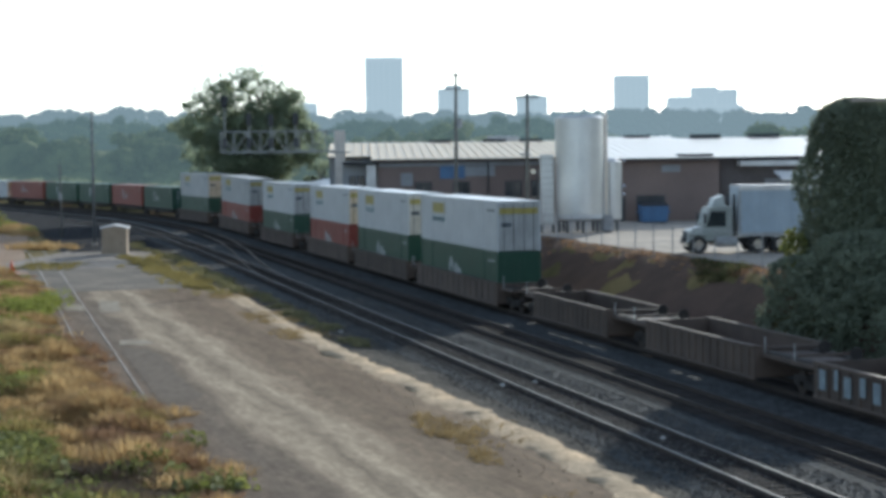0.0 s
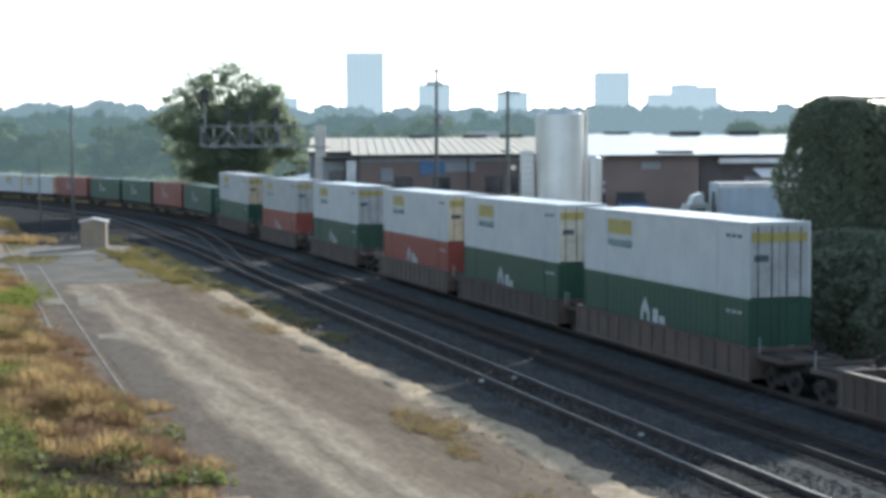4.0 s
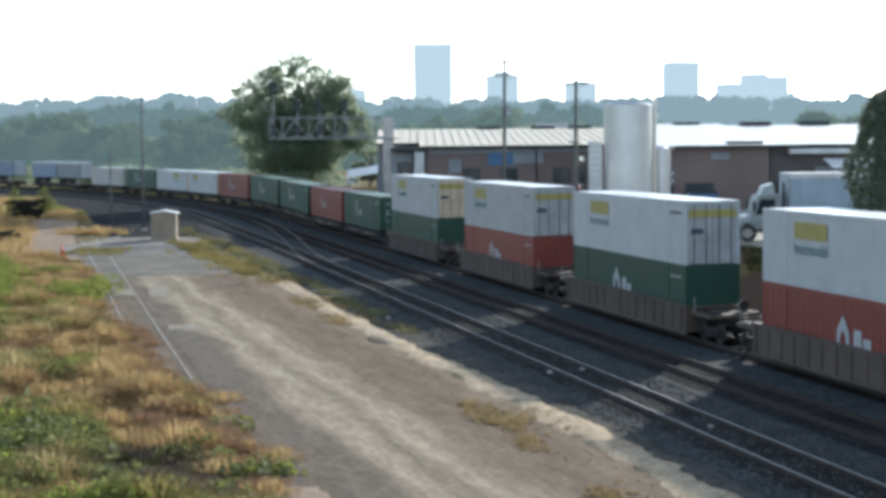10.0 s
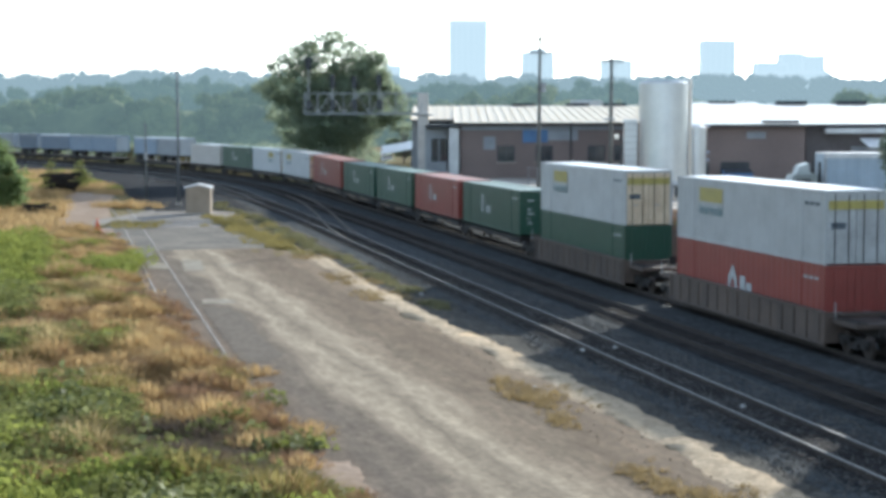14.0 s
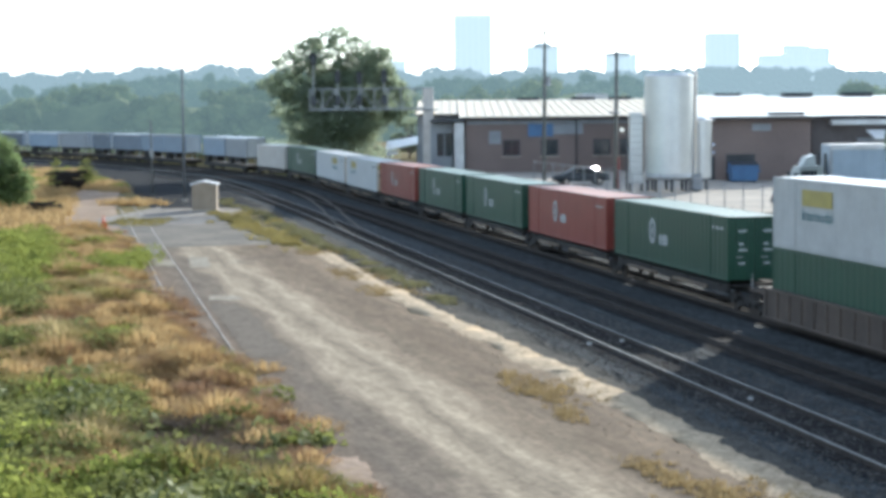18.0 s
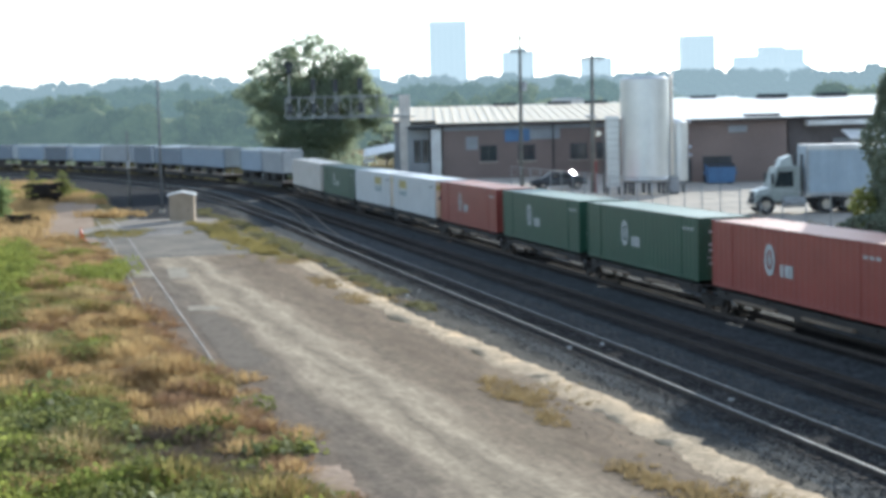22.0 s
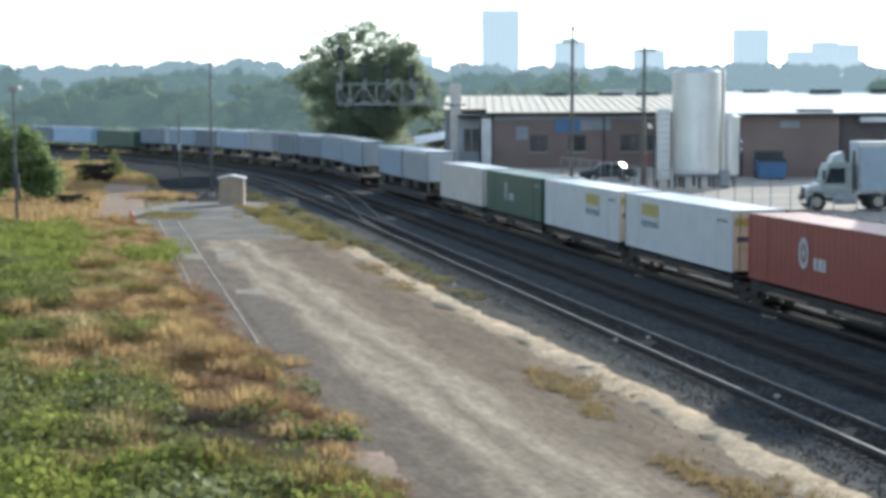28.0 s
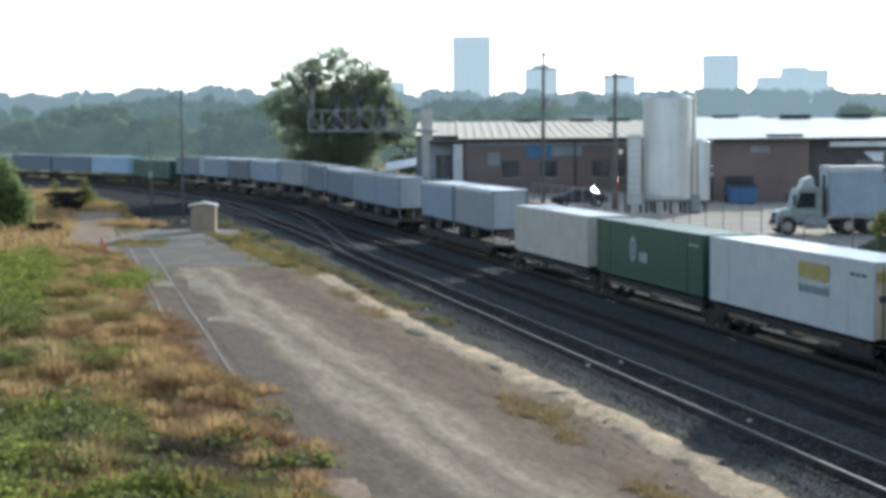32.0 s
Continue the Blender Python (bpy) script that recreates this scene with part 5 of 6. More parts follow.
M["bridge_grey"] = mat("weathered_grey_bridge_paint", (0.36, 0.37, 0.36), 0.7, color2=(0.26, 0.27, 0.265), scale=1, fine=8)
M["signal_dark"] = mat("faded_black_signal_paint", (0.075, 0.08, 0.085), 0.55, scale=2, fine=12)
M["column_beige"] = mat("pale_beige_column_paint", (0.74, 0.68, 0.61), 0.7, color2=(0.6, 0.54, 0.48), scale=1, fine=8)
# ---- cantilever signal bridge ----
sb = thing("signal_bridge", "grey steel cantilever signal bridge over the tracks", "signal bridge", at=pose(0, 176, 0))
X0, X1, ZB, ZT, D = -13.9, -2.0, 9.15, 11.25, 0.9
for y in (-D / 2, D / 2):
    part("bottom_chord", Rod((X0, y, ZB), (X1, y, ZB), 0.1, seg=6), "bridge_grey", sb)
    part("top_chord", Rod((X0, y, ZT), (X1, y, ZT), 0.09, seg=6), "bridge_grey", sb)
    nb = 9
    for k in range(nb + 1):
        x = X0 + (X1 - X0) * k / nb
        part("upright", Rod((x, y, ZB), (x, y, ZT), 0.05, seg=6), "bridge_grey", sb)
        if k < nb:
            x2 = X0 + (X1 - X0) * (k + 1) / nb
            part("diagonal", Rod((x, y, ZB if k % 2 else ZT), (x2, y, ZT if k % 2 else ZB), 0.04, seg=6), "bridge_grey", sb)
part("walkway", B(X0, X1, -D / 2, D / 2, ZB + 0.1, ZB + 0.16), "bridge_grey", sb)
for k in range(6):
    x = X0 + (X1 - X0) * k / 5
    part("hand_post", Rod((x, -D / 2 - 0.1, ZB + 0.1), (x, -D / 2 - 0.1, ZB + 1.2), 0.025, seg=6), "bridge_grey", sb)
for x, top, heads in ((-13.45, 15.1, 1), (-11.0, 13.6, 2), (-8.8, 13.2, 1), (-6.3, 13.6, 2)):
    part("signal_mast", Rod((x, -0.55, ZB), (x, -0.55, top - 0.4), 0.09, seg=8), "bridge_grey", sb)
    for z in ((top - 0.7,) if heads == 1 else (top - 1.0,)):
        h = part("signal_head", B(x - 0.3, x + 0.3, -0.75, -0.62, z - 0.75, z + 0.5, bevel=0.1), "signal_dark", sb)
        for dz in (-0.55, -0.1, 0.35):
            part("lens_hood", Rod((x, -0.76, z + dz), (x, -1.05, z + dz), 0.14, 0.14, 10), "signal_dark", h)
    part("signal_head", B(x - 0.28, x + 0.28, -0.75, -0.62, 9.6, 10.6, bevel=0.1), "signal_dark", sb)
part("round_cap", Rod((-13.45, -0.65, 14.5), (-13.45, -0.5, 14.5), 0.42, seg=16), "signal_dark", sb)
part("column", B(-2.4, -1.3, -0.55, 0.55, 0.0, 11.3, bevel=0.05), "column_beige", sb, "pale beige column")
part("column_flange", B(-2.7, -0.95, -0.7, 0.7, -0.4, 0.4), "concrete", sb)
for k in range(14):
    part("ladder_rung", Rod((-1.08, -0.2, 2.4 + 0.6 * k), (-1.08, 0.2, 2.4 + 0.6 * k), 0.03, seg=5), "bridge_grey", sb)
part("equipment_platform", B(-3.1, -0.8, -0.9, 0.9, 9.0, 9.12), "bridge_grey", sb)

# ---- yard: two warehouses, one set back behind the other ----
ZY = 2.79


def warehouse(label, x0, x1, y0, eave, run, up, wall, panels, roof="roof", rib=0.085):
    wh = thing("warehouse", label, "warehouse", "warehouses")
    fr = part("front_wall", B(x0, x1, y0, y0 + 0.4, 1.6, eave), wall, wh)
    part("side_wall", B(x0, x0 + 0.4, y0 + 0.402, y0 + run, 1.6, eave), wall, wh)
    part("side_wall", B(x1 - 0.4, x1, y0 + 0.402, y0 + run, 1.6, eave), wall, wh)
    part("back_wall", B(x0, x1, y0 + run + 0.002, y0 + run + 0.4, 1.6, eave), wall, wh)
    tilt = math.degrees(math.atan2(up, run))
    k = int((x1 - x0 + 1.2) / 0.9)
    for i in range(k):
        sh = part("roof_sheet", B(0, 0.895, 0, run + 0.8, 0, 0.05), roof, wh)
        sh.matrix_basis = pose(x0 - 0.6 + 0.9 * i, y0 - 0.7, eave + 0.14, tilt)
        part("roof_seam", B(-0.03, 0.03, 0, run + 0.8, 0.0, rib), roof, sh)
    part("gutter", B(x0 - 0.6, x1 + 0.6, y0 - 0.88, y0 - 0.71, eave - 0.02, eave + 0.16, bevel=0.03), "dark_steel", wh)
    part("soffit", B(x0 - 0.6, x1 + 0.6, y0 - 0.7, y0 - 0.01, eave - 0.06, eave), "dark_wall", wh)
    for (a, b, z0, z1, mt, nm) in panels:
        part(nm, B(a, b, y0 - 0.1, y0 - 0.003, z0, z1, bevel=0.02), mt, wh)
    return wh


# the far one, behind the tracks' poles
wl_ = warehouse("long brick warehouse with a ribbed sunlit metal roof", 1.9, 22.5, 172.0, 8.1, 26.0, 1.75, "brick", (
    (8.1, 10.6, 6.3, 7.6, "blue_paint", "blue_panel"), (10.6, 13.6, 6.5, 7.5, "grey_wall", "pale_panel"), (2.0, 21.0, 7.55, 7.9, "grey_wall", "wall_band"), (4.2, 5.4, 5.6, 6.9, "grey_wall", "wall_panel")), "roof_cream", 0.15)
for x in (5.6, 9.4, 14.6, 17.2):
    w = part("window", B(x, x + 1.7, 171.94, 171.997, 4.4, 6.0), "dark_steel", wl_)
    part("pane", B(x + 0.1, x + 0.8, 171.925, 171.938, 4.5, 5.9), "glass", w)
    part("pane", B(x + 0.9, x + 1.6, 171.925, 171.938, 4.5, 5.9), "glass", w)
    part("sill", B(x - 0.1, x + 1.8, 171.84, 171.938, 4.28, 4.38), "concrete", w)
for x in (9.4, 15.6, 19.8):
    part("ridge_vent", B(x - 1.3, x + 1.3, 197, 198.2, 9.9, 10.35, bevel=0.05), "dark_steel", wl_)
part("roof_hatch", B(15.0, 18.6, 199.2, 200.4, 9.9, 10.7, bevel=0.05), "white_roof", wl_)
part("downpipe", Rod((12.9, 171.85, 2.5), (12.9, 171.85, 8.0), 0.07), "dark_steel", wl_)
# the near one, beside the silo, with a recessed loading side
wr = warehouse("dark brick warehouse with a wide pale metal roof", 20.3, 31.0, 147.0, 8.05, 26.0, 1.95, "brick", ((26.0, 27.6, 7.0, 7.6, "grey_wall", "wall_unit"), (21.6, 22.8, ZY, ZY + 2.1, "dark_steel", "door")))
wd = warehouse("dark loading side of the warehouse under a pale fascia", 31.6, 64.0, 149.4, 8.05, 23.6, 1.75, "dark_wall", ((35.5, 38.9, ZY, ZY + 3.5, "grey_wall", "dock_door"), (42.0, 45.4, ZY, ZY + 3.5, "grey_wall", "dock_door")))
part("canopy_fascia", B(33.0, 63, 148.0, 149.2, 7.42, 7.86, bevel=0.03), "white_roof", wd)
part("lit_canopy", B(-2.2, 2.2, -1.7, 1.7, 0, 0.14, bevel=0.03), "bright_sheet", wd).matrix_basis = pose(38.1, 146.3, 6.55, 11, 0, 0)
for x in (36.2, 40.3):
    part("canopy_post", Rod((x, 144.8, ZY), (x, 144.8, 6.2), 0.08), "galv", wd)
for x in (22.8, 28.0):
    part("ridge_vent", B(x - 1.3, x + 1.3, 172, 173.2, 9.95, 10.4, bevel=0.05), "dark_steel", wr)
for x in (35.0, 41.0, 48.0):
    part("ridge_vent", B(x - 1.5, x + 1.5, 172.4, 173.4, 9.95, 10.4, bevel=0.05), "dark_steel", wd)
part("roof_curb", B(27.6, 30.6, 147.6, 149.0, 8.3, 8.55, bevel=0.03), "dark_steel", wr)
# the annex at the far one's left end
ax = thing("warehouse_annex", "low grey annex with a pale corner column", "annex")
part("front_wall", B(-1.2, 0.6, 173.0, 173.3, 1.6, 7.7), "grey_wall", ax)
part("side_wall", B(-1.6, -1.2, 173.0, 182, 1.6, 7.7), "grey_wall", ax)
part("corner_column", B(0.75, 1.75, 171.6, 172.6, 1.6, 7.8, bevel=0.04), "white_roof", ax)
part("roof_slab", B(-1.6, 1.85, 171.3, 182, 7.8, 8.1, bevel=0.04), "dark_steel", ax)
for k in range(5):
    sh = part("roof_sheet", B(0, 0.895, 0, 20.8, 0, 0.05), "roof_cream", ax)
    sh.matrix_basis = pose(-3.1 + 0.9 * k, 177.5, 8.55, math.degrees(math.atan2(1.45, 20.0)))
    part("roof_seam", B(-0.035, 0.035, 0, 20.8, 0.0, 0.15), "roof_cream", sh)
part("rear_block", B(-3.0, 1.3, 178.2, 197, 1.6, 8.5), "grey_wall", ax)
part("gutter", B(-3.1, 1.35, 177.3, 177.46, 8.42, 8.58, bevel=0.03), "dark_steel", ax)
for k in range(2):
    w = part("window", B(-1.0 + 0.85 * k, -0.3 + 0.85 * k, 172.93, 172.997, 4.4, 6.7), "dark_steel", ax)
    part("pane", B(-0.93 + 0.85 * k, -0.37 + 0.85 * k, 172.915, 172.928, 4.5, 6.6), "glass", w)

aw = thing("metal_awning", "sunlit sloping sheet-metal awning on posts", "awning", at=pose(-4.6, 186.5, 0))
part("awning_sheet", B(-1.9, 1.6, -3.4, 3.4, 0, 0.12, bevel=0.03), "bright_sheet", aw).matrix_basis = pose(0, 0, 5.5, 6, -10, 0)
part("awning_sheet", B(-1.0, 0.2, -1.6, 1.6, 0, 0.12, bevel=0.03), "bright_sheet", aw).matrix_basis = pose(-0.8, -2.6, 4.55, 6, -10, 0)
part("awning_end", Rod((1.75, -1.2, 5.75), (1.75, 1.2, 5.75), 0.28, seg=12), "roof", aw)
for x, y in ((-1.6, -1.2), (1.4, -1.2), (-1.6, 1.2), (1.4, 1.2)):
    part("post", Rod((x, y, 1.2), (x, y, 5.4), 0.06), "galv", aw)

# ---- silo, tanks, dumpster ----
si = thing("silo", "tall silver metal silo on a legged base", "silo", at=pose(16.75, 130, ZY))
part("skirt", Rod((0, 0, 0.9), (0, 0, 1.3), 1.75, 1.85, 32), "silo", si, smooth=True)
for k in range(6):
    part("shell_ring", Rod((0, 0, 1.3 + 1.22 * k), (0, 0, 2.515 + 1.22 * k), 1.85, seg=96), "silo", si, smooth=False)
    part("ring_joint", Rod((0, 0, 2.49 + 1.22 * k), (0, 0, 2.52 + 1.22 * k), 1.856, seg=96), "silo", si, smooth=False)
part("roof_cone", Rod((0, 0, 8.62), (0, 0, 8.8), 1.87, 1.5, 40), "silo", si)
for k in range(8):
    a = k * math.tau / 8
    part("leg", Rod((1.6 * math.cos(a), 1.6 * math.sin(a), 0), (1.6 * math.cos(a), 1.6 * math.sin(a), 0.95), 0.11), "dark_steel", si)
# Bright upright strip stands in for the sun's glint on the silo's edge.
part("glint_strip", Rod((1.95, -0.3, 1.0), (1.95, -0.3, 9.0), 0.12, seg=8), "roof", si)
for k in range(8):
    part("rail_post", Rod((1.7 * math.cos(k * math.tau / 8), 1.7 * math.sin(k * math.tau / 8), 8.6), (1.7 * math.cos(k * math.tau / 8), 1.7 * math.sin(k * math.tau / 8), 9.0), 0.03, seg=5), "galv", si)
lt = thing("ladder_tower", "grey caged ladder tower beside the silo", "ladder tower", at=pose(14.3, 130.2, ZY))
part("cabinet", B(-0.55, 0.45, -0.5, 0.5, 0.6, 5.9, bevel=0.04), "silo", lt)
for k in range(11):
    part("rung", Rod((-0.5, -0.56, 0.8 + 0.48 * k), (0.4, -0.56, 0.8 + 0.48 * k), 0.03, seg=5), "galv", lt)
for x in (-0.5, 0.4):
    part("leg", B(x - 0.06, x + 0.06, -0.4, 0.4, 0, 0.62), "dark_steel", lt)
tk = thing("small_tank", "small upright silver tank with pipe fittings", "tank", at=pose(19.3, 131.2, ZY))
part("shell", Rod((0, 0, 0.9), (0, 0, 5.3), 0.82, seg=64), "silo", tk, smooth=False)
part("dome", Rod((0, 0, 5.3), (0, 0, 5.55), 0.82, 0.35, 28), "silo", tk)
for k in range(4):
    a = math.pi / 4 + k * math.tau / 4
    part("leg", Rod((0.65 * math.cos(a), 0.65 * math.sin(a), 0), (0.65 * math.cos(a), 0.65 * math.sin(a), 0.95), 0.07), "dark_steel", tk)
for z in (2.8, 3.4, 5.35):
    part("valve", Rod((0.8, -0.3, z), (1.05, -0.4, z), 0.11), "chrome", tk)
bx = thing("pipe_cabinet", "grey valve cabinet between silo and tank", "cabinet", at=pose(18.75, 129.4, ZY))
part("body", B(-0.35, 0.35, -0.3, 0.3, 0.1, 1.3, bevel=0.03), "grey_wall", bx)
part("foot", B(-0.3, 0.3, -0.25, 0.25, 0, 0.1), "dark_steel", bx)

du = thing("dumpster", "blue steel dumpster before the brick wall", "dumpster", at=pose(24.6, 143.2, ZY))
bm = bmesh.new()
vs = [bm.verts.new(p) for p in ((-1.05, -0.8, 0.15), (1.05, -0.8, 0.15), (1.05, 0.8, 0.15), (-1.05, 0.8, 0.15), (-1.15, -1.0, 1.45), (1.15, -1.0, 1.45), (1.15, 0.9, 1.7), (-1.15, 0.9, 1.7))]
for q in ((3, 2, 1, 0), (0, 1, 5, 4), (1, 2, 6, 5), (2, 3, 7, 6), (3, 0, 4, 7), (4, 5, 6, 7)):
    bm.faces.new([vs[i] for i in q])
part("bin", bm, "blue_paint", du)
for x in (-1.15, 0.03):
    part("lid", B(x, x + 1.1, -1.0, 0.9, 0, 0.06, bevel=0.01), "dark_steel", du).matrix_basis = pose(0, 0, 1.6, 7.5)
for x in (-1.3, 1.15):
    part("lift_sleeve", B(x, x + 0.15, -0.7, 0.5, 0.85, 1.05), "blue_paint", du)
for k in range(4):
    part("caster", Rod((-0.8 if k % 2 else 0.8, -0.6 if k < 2 else 0.6, 0.0), (-0.8 if k % 2 else 0.8, -0.6 if k < 2 else 0.6, 0.16), 0.09), "rubber", du)
part("rear_frame", B(-1.2, 1.2, 1.2, 1.3, 0, 2.3), "dark_steel", du)


# ---- utility poles with their wires ----
def utility_pole(x, y, top, arms):
    z = land(x, y)
    p = thing("utility_pole", "dark wooden utility pole with crossarms and insulators", "utility pole", "poles", at=pose(x, y, z, 0, 0.5))
    part("shaft", Rod((0, 0, -0.5), (0, 0, top - z), 0.19, 0.12, 10), "wood_pole", p, smooth=True)
    for h in arms:
        a = part("crossarm", B(-0.95, 0.95, -0.16, -0.04, h - z - 0.06, h - z + 0.06, bevel=0.01), "wood_pole", p)
        for k in (-0.85, -0.45, 0.45, 0.85):
            part("insulator", Rod((k, -0.1, h - z + 0.06), (k, -0.1, h - z + 0.24), 0.05, 0.03, 8), "galv", a)
        part("brace", Rod((0, -0.1, h - z - 0.6), (0.6, -0.1, h - z - 0.06), 0.02, seg=5), "galv", a)
    return p


p = utility_pole(8.45, 150, 15.9, (15.6, 14.4))
part("transformer", Rod((0.32, 0, 8.3), (0.32, 0, 9.1), 0.24, seg=12), "galv", p)
p = utility_pole(13.2, 135, 13.55, (13.2,))
part("yard_lamp", B(-0.6, 0.2, -1.2, -0.3, 5.9, 6.05, bevel=0.04), "galv", p)
p = thing("yard_light", "thin steel post with twin yard lamps", "lamp post", "poles", at=pose(13.75, 132, ZY))
part("post", Rod((0, 0, 0), (0, 0, 4.6), 0.07), "dark_steel", p)
for x in (-0.35, 0.35):
    part("lamp", Rod((x, -0.2, 4.6), (x, -0.02, 4.6), 0.2, seg=12), "chrome", p)
bo = thing("red_bollard_post", "rust red steel post beside the tank yard", "post", at=pose(13.3, 133.5, ZY))
part("post", Rod((0, 0, 0), (0, 0, 2.4), 0.1), "red", bo)
part("cap", Rod((0, 0, 2.4), (0, 0, 2.5), 0.11, 0.03), "red", bo)


# ---- fence along the bank ----
fe = thing("yard_fence", "chain-link yard fence with thin grey posts", "fence")
prev = None
for k in range(25):
    q, _ = track(38 + 3.0 * k, 9.3)
    part("post", Rod((q.x, q.y, 2.5), (q.x, q.y, 4.55), 0.035, seg=6), "galv", fe)
    if prev is not None:
        part("top_rail", Rod((prev.x, prev.y, 4.5), (q.x, q.y, 4.5), 0.022, seg=5), "galv", fe)
        bm = bmesh.new()
        for j in range(5):
            rod(bm, (prev.x, prev.y, 2.9 + 0.35 * j), (q.x, q.y, 2.9 + 0.35 * j), 0.006, seg=3)
        part("wire_panel", bm, "galv", fe)
    prev = q


# ---- truck in the yard ----
M["hood_grey"] = mat("dull_grey_green_cab_paint", (0.36, 0.39, 0.36), 0.45, color2=(0.27, 0.29, 0.27), scale=1, fine=8)
tr = thing("truck_tractor", "grey-green day-cab truck tractor with white hood and fairing", "truck", at=pose(18.95, 102, ZY, 0, 0, 0))
# it faces -x; x runs back from the bumper
bm = bmesh.new()
prof = [(0.5, 0.55), (0.45, 1.0), (0.56, 1.36), (1.35, 1.6), (1.35, 0.75), (1.1, 0.6)]
a = [bm.verts.new((x, -0.95, z)) for x, z in prof]
b = [bm.verts.new((x, 0.95, z)) for x, z in prof]
for k in range(len(prof)):
    j = (k + 1) % len(prof)
    bm.faces.new((a[k], b[k], b[j], a[j]))
bm.faces.new(a)
bm.faces.new(list(reversed(b)))
part("hood", bm, "cab_white", tr)
bm = bmesh.new()
prof = [(1.36, 0.75), (1.36, 1.75), (1.75, 2.72), (3.05, 2.78), (3.1, 0.75)]
a = [bm.verts.new((x, -1.1, z)) for x, z in prof]
b = [bm.verts.new((x, 1.1, z)) for x, z in prof]
for k in range(len(prof)):
    j = (k + 1) % len(prof)
    bm.faces.new((a[k], b[k], b[j], a[j]))
bm.faces.new(a)
bm.faces.new(list(reversed(b)))
cab = part("cab", bm, "hood_grey", tr, "grey-green cab")
bm = bmesh.new()
bm.faces.new([bm.verts.new(p) for p in ((1.55, -1.107, 1.6), (2.7, -1.107, 1.6), (2.7, -1.107, 2.5), (1.82, -1.107, 2.5))])
part("side_window", bm, "glass", cab)
part("windshield", B(-0.012, 0.0, -0.95, 0.95, 0.06, 0.95), "glass", cab).matrix_basis = pose(1.37, 0, 1.74, 0, 21.9)
bm = bmesh.new()
prof = [(1.95, 2.76), (2.15, 3.25), (2.65, 3.42), (2.75, 2.78)]
a = [bm.verts.new((x, -0.7, z)) for x, z in prof]
b = [bm.verts.new((x, 0.7, z)) for x, z in prof]
for k in range(4):
    bm.faces.new((a[k], b[k], b[(k + 1) % 4], a[(k + 1) % 4]))
bm.faces.new(a)
bm.faces.new(list(reversed(b)))
part("roof_fairing", bm, "cab_white", tr)
part("bumper", B(0.33, 0.55, -1.15, 1.15, 0.42, 0.75, bevel=0.04), "chrome", tr)
part("grille", B(0.43, 0.48, -0.5, 0.5, 0.8, 1.3), "dark_steel", tr)
for y in (-0.92, 0.72):
    part("headlight", B(0.44, 0.52, y, y + 0.2, 0.85, 1.05, bevel=0.02), "chrome", tr)
for y in (-1.2, 0.95):
    part("fender", B(0.5, 1.6, y, y + 0.25, 1.06, 1.2, bevel=0.05), "hood_grey", tr)
    part("fuel_tank", Rod((2.1, y + 0.1, 0.7), (3.3, y + 0.1, 0.7), 0.32, seg=14), "galv", tr)
    part("mirror", B(1.35, 1.5, y - 0.12, y + 0.05, 1.8, 2.4, bevel=0.02), "dark_steel", tr)
    part("exhaust_pipe", Rod((3.22, y * 0.8, 0.9), (3.22, y * 0.8, 3.5), 0.08), "dark_steel", tr)
part("chassis", B(0.3, 7.0, -0.45, 0.45, 0.6, 0.9), "dark_steel", tr)


def wheel(x, y0, y1, owner):
    w = part("wheel", Rod((x, y0, 0.53), (x, y1, 0.53), 0.53, seg=18), "rubber", owner)
    part("rim", Rod((x, y0 - 0.012, 0.53), (x, y0 + 0.02, 0.53), 0.29, seg=14), "chrome", w)


for y0, y1 in ((-1.24, -0.96), (0.96, 1.24)):
    wheel(1.05, y0, y1, tr)
for x in (4.6, 5.95):
    for y0, y1 in ((-1.24, -0.68), (0.68, 1.24)):
        wheel(x, y0, y1, tr)
for y in (-1.22, 0.7):
    part("mudguard", B(4.0, 6.6, y, y + 0.5, 1.1, 1.16), "dark_steel", tr)
M["pale_blue"] = mat("pale_blue_grey_trailer_paint", (0.43, 0.505, 0.57), 0.45, color2=(0.34, 0.40, 0.46), scale=0.7, fine=6, amount=0.9)
tl = thing("box_trailer", "pale blue-grey ribbed box trailer coupled to the truck", "trailer", at=pose(22.4, 102, ZY))
part("side_panel", ribbed(0.1, 13.6, -1.26, 1.22, 3.95, 0.6, 0.03, -1), "pale_blue", tl)
part("side_panel", ribbed(0.1, 13.6, 1.26, 1.22, 3.95, 0.6, 0.03, 1), "pale_blue", tl)
part("roof_sheet", B(0.0, 13.7, -1.28, 1.28, 3.952, 4.02, bevel=0.015), "white_roof", tl)
part("front_wall", B(0.0, 0.08, -1.25, 1.25, 1.2, 3.95), "pale_blue", tl)
part("rear_wall", B(13.62, 13.7, -1.25, 1.25, 1.2, 3.95), "pale_blue", tl)
part("floor_frame", B(0.0, 13.7, -1.27, 1.27, 1.02, 1.2, bevel=0.01), "galv", tl)
part("top_rail", B(0.0, 13.7, -1.31, -1.282, 3.72, 4.0, bevel=0.01), "white_roof", tl, "pale top rail")
for x in (0.0, 13.58):
    part("corner_post", B(x, x + 0.12, -1.29, -1.2, 1.2, 3.95, bevel=0.01), "galv", tl)
for x in (10.9, 12.2):
    for y0, y1 in ((-1.24, -0.68), (0.68, 1.24)):
        wheel(x, y0, y1, tl)
for y in (-0.8, 0.7):
    part("landing_leg", B(3.6, 3.72, y, y + 0.1, 0.0, 1.02), "galv", tl)

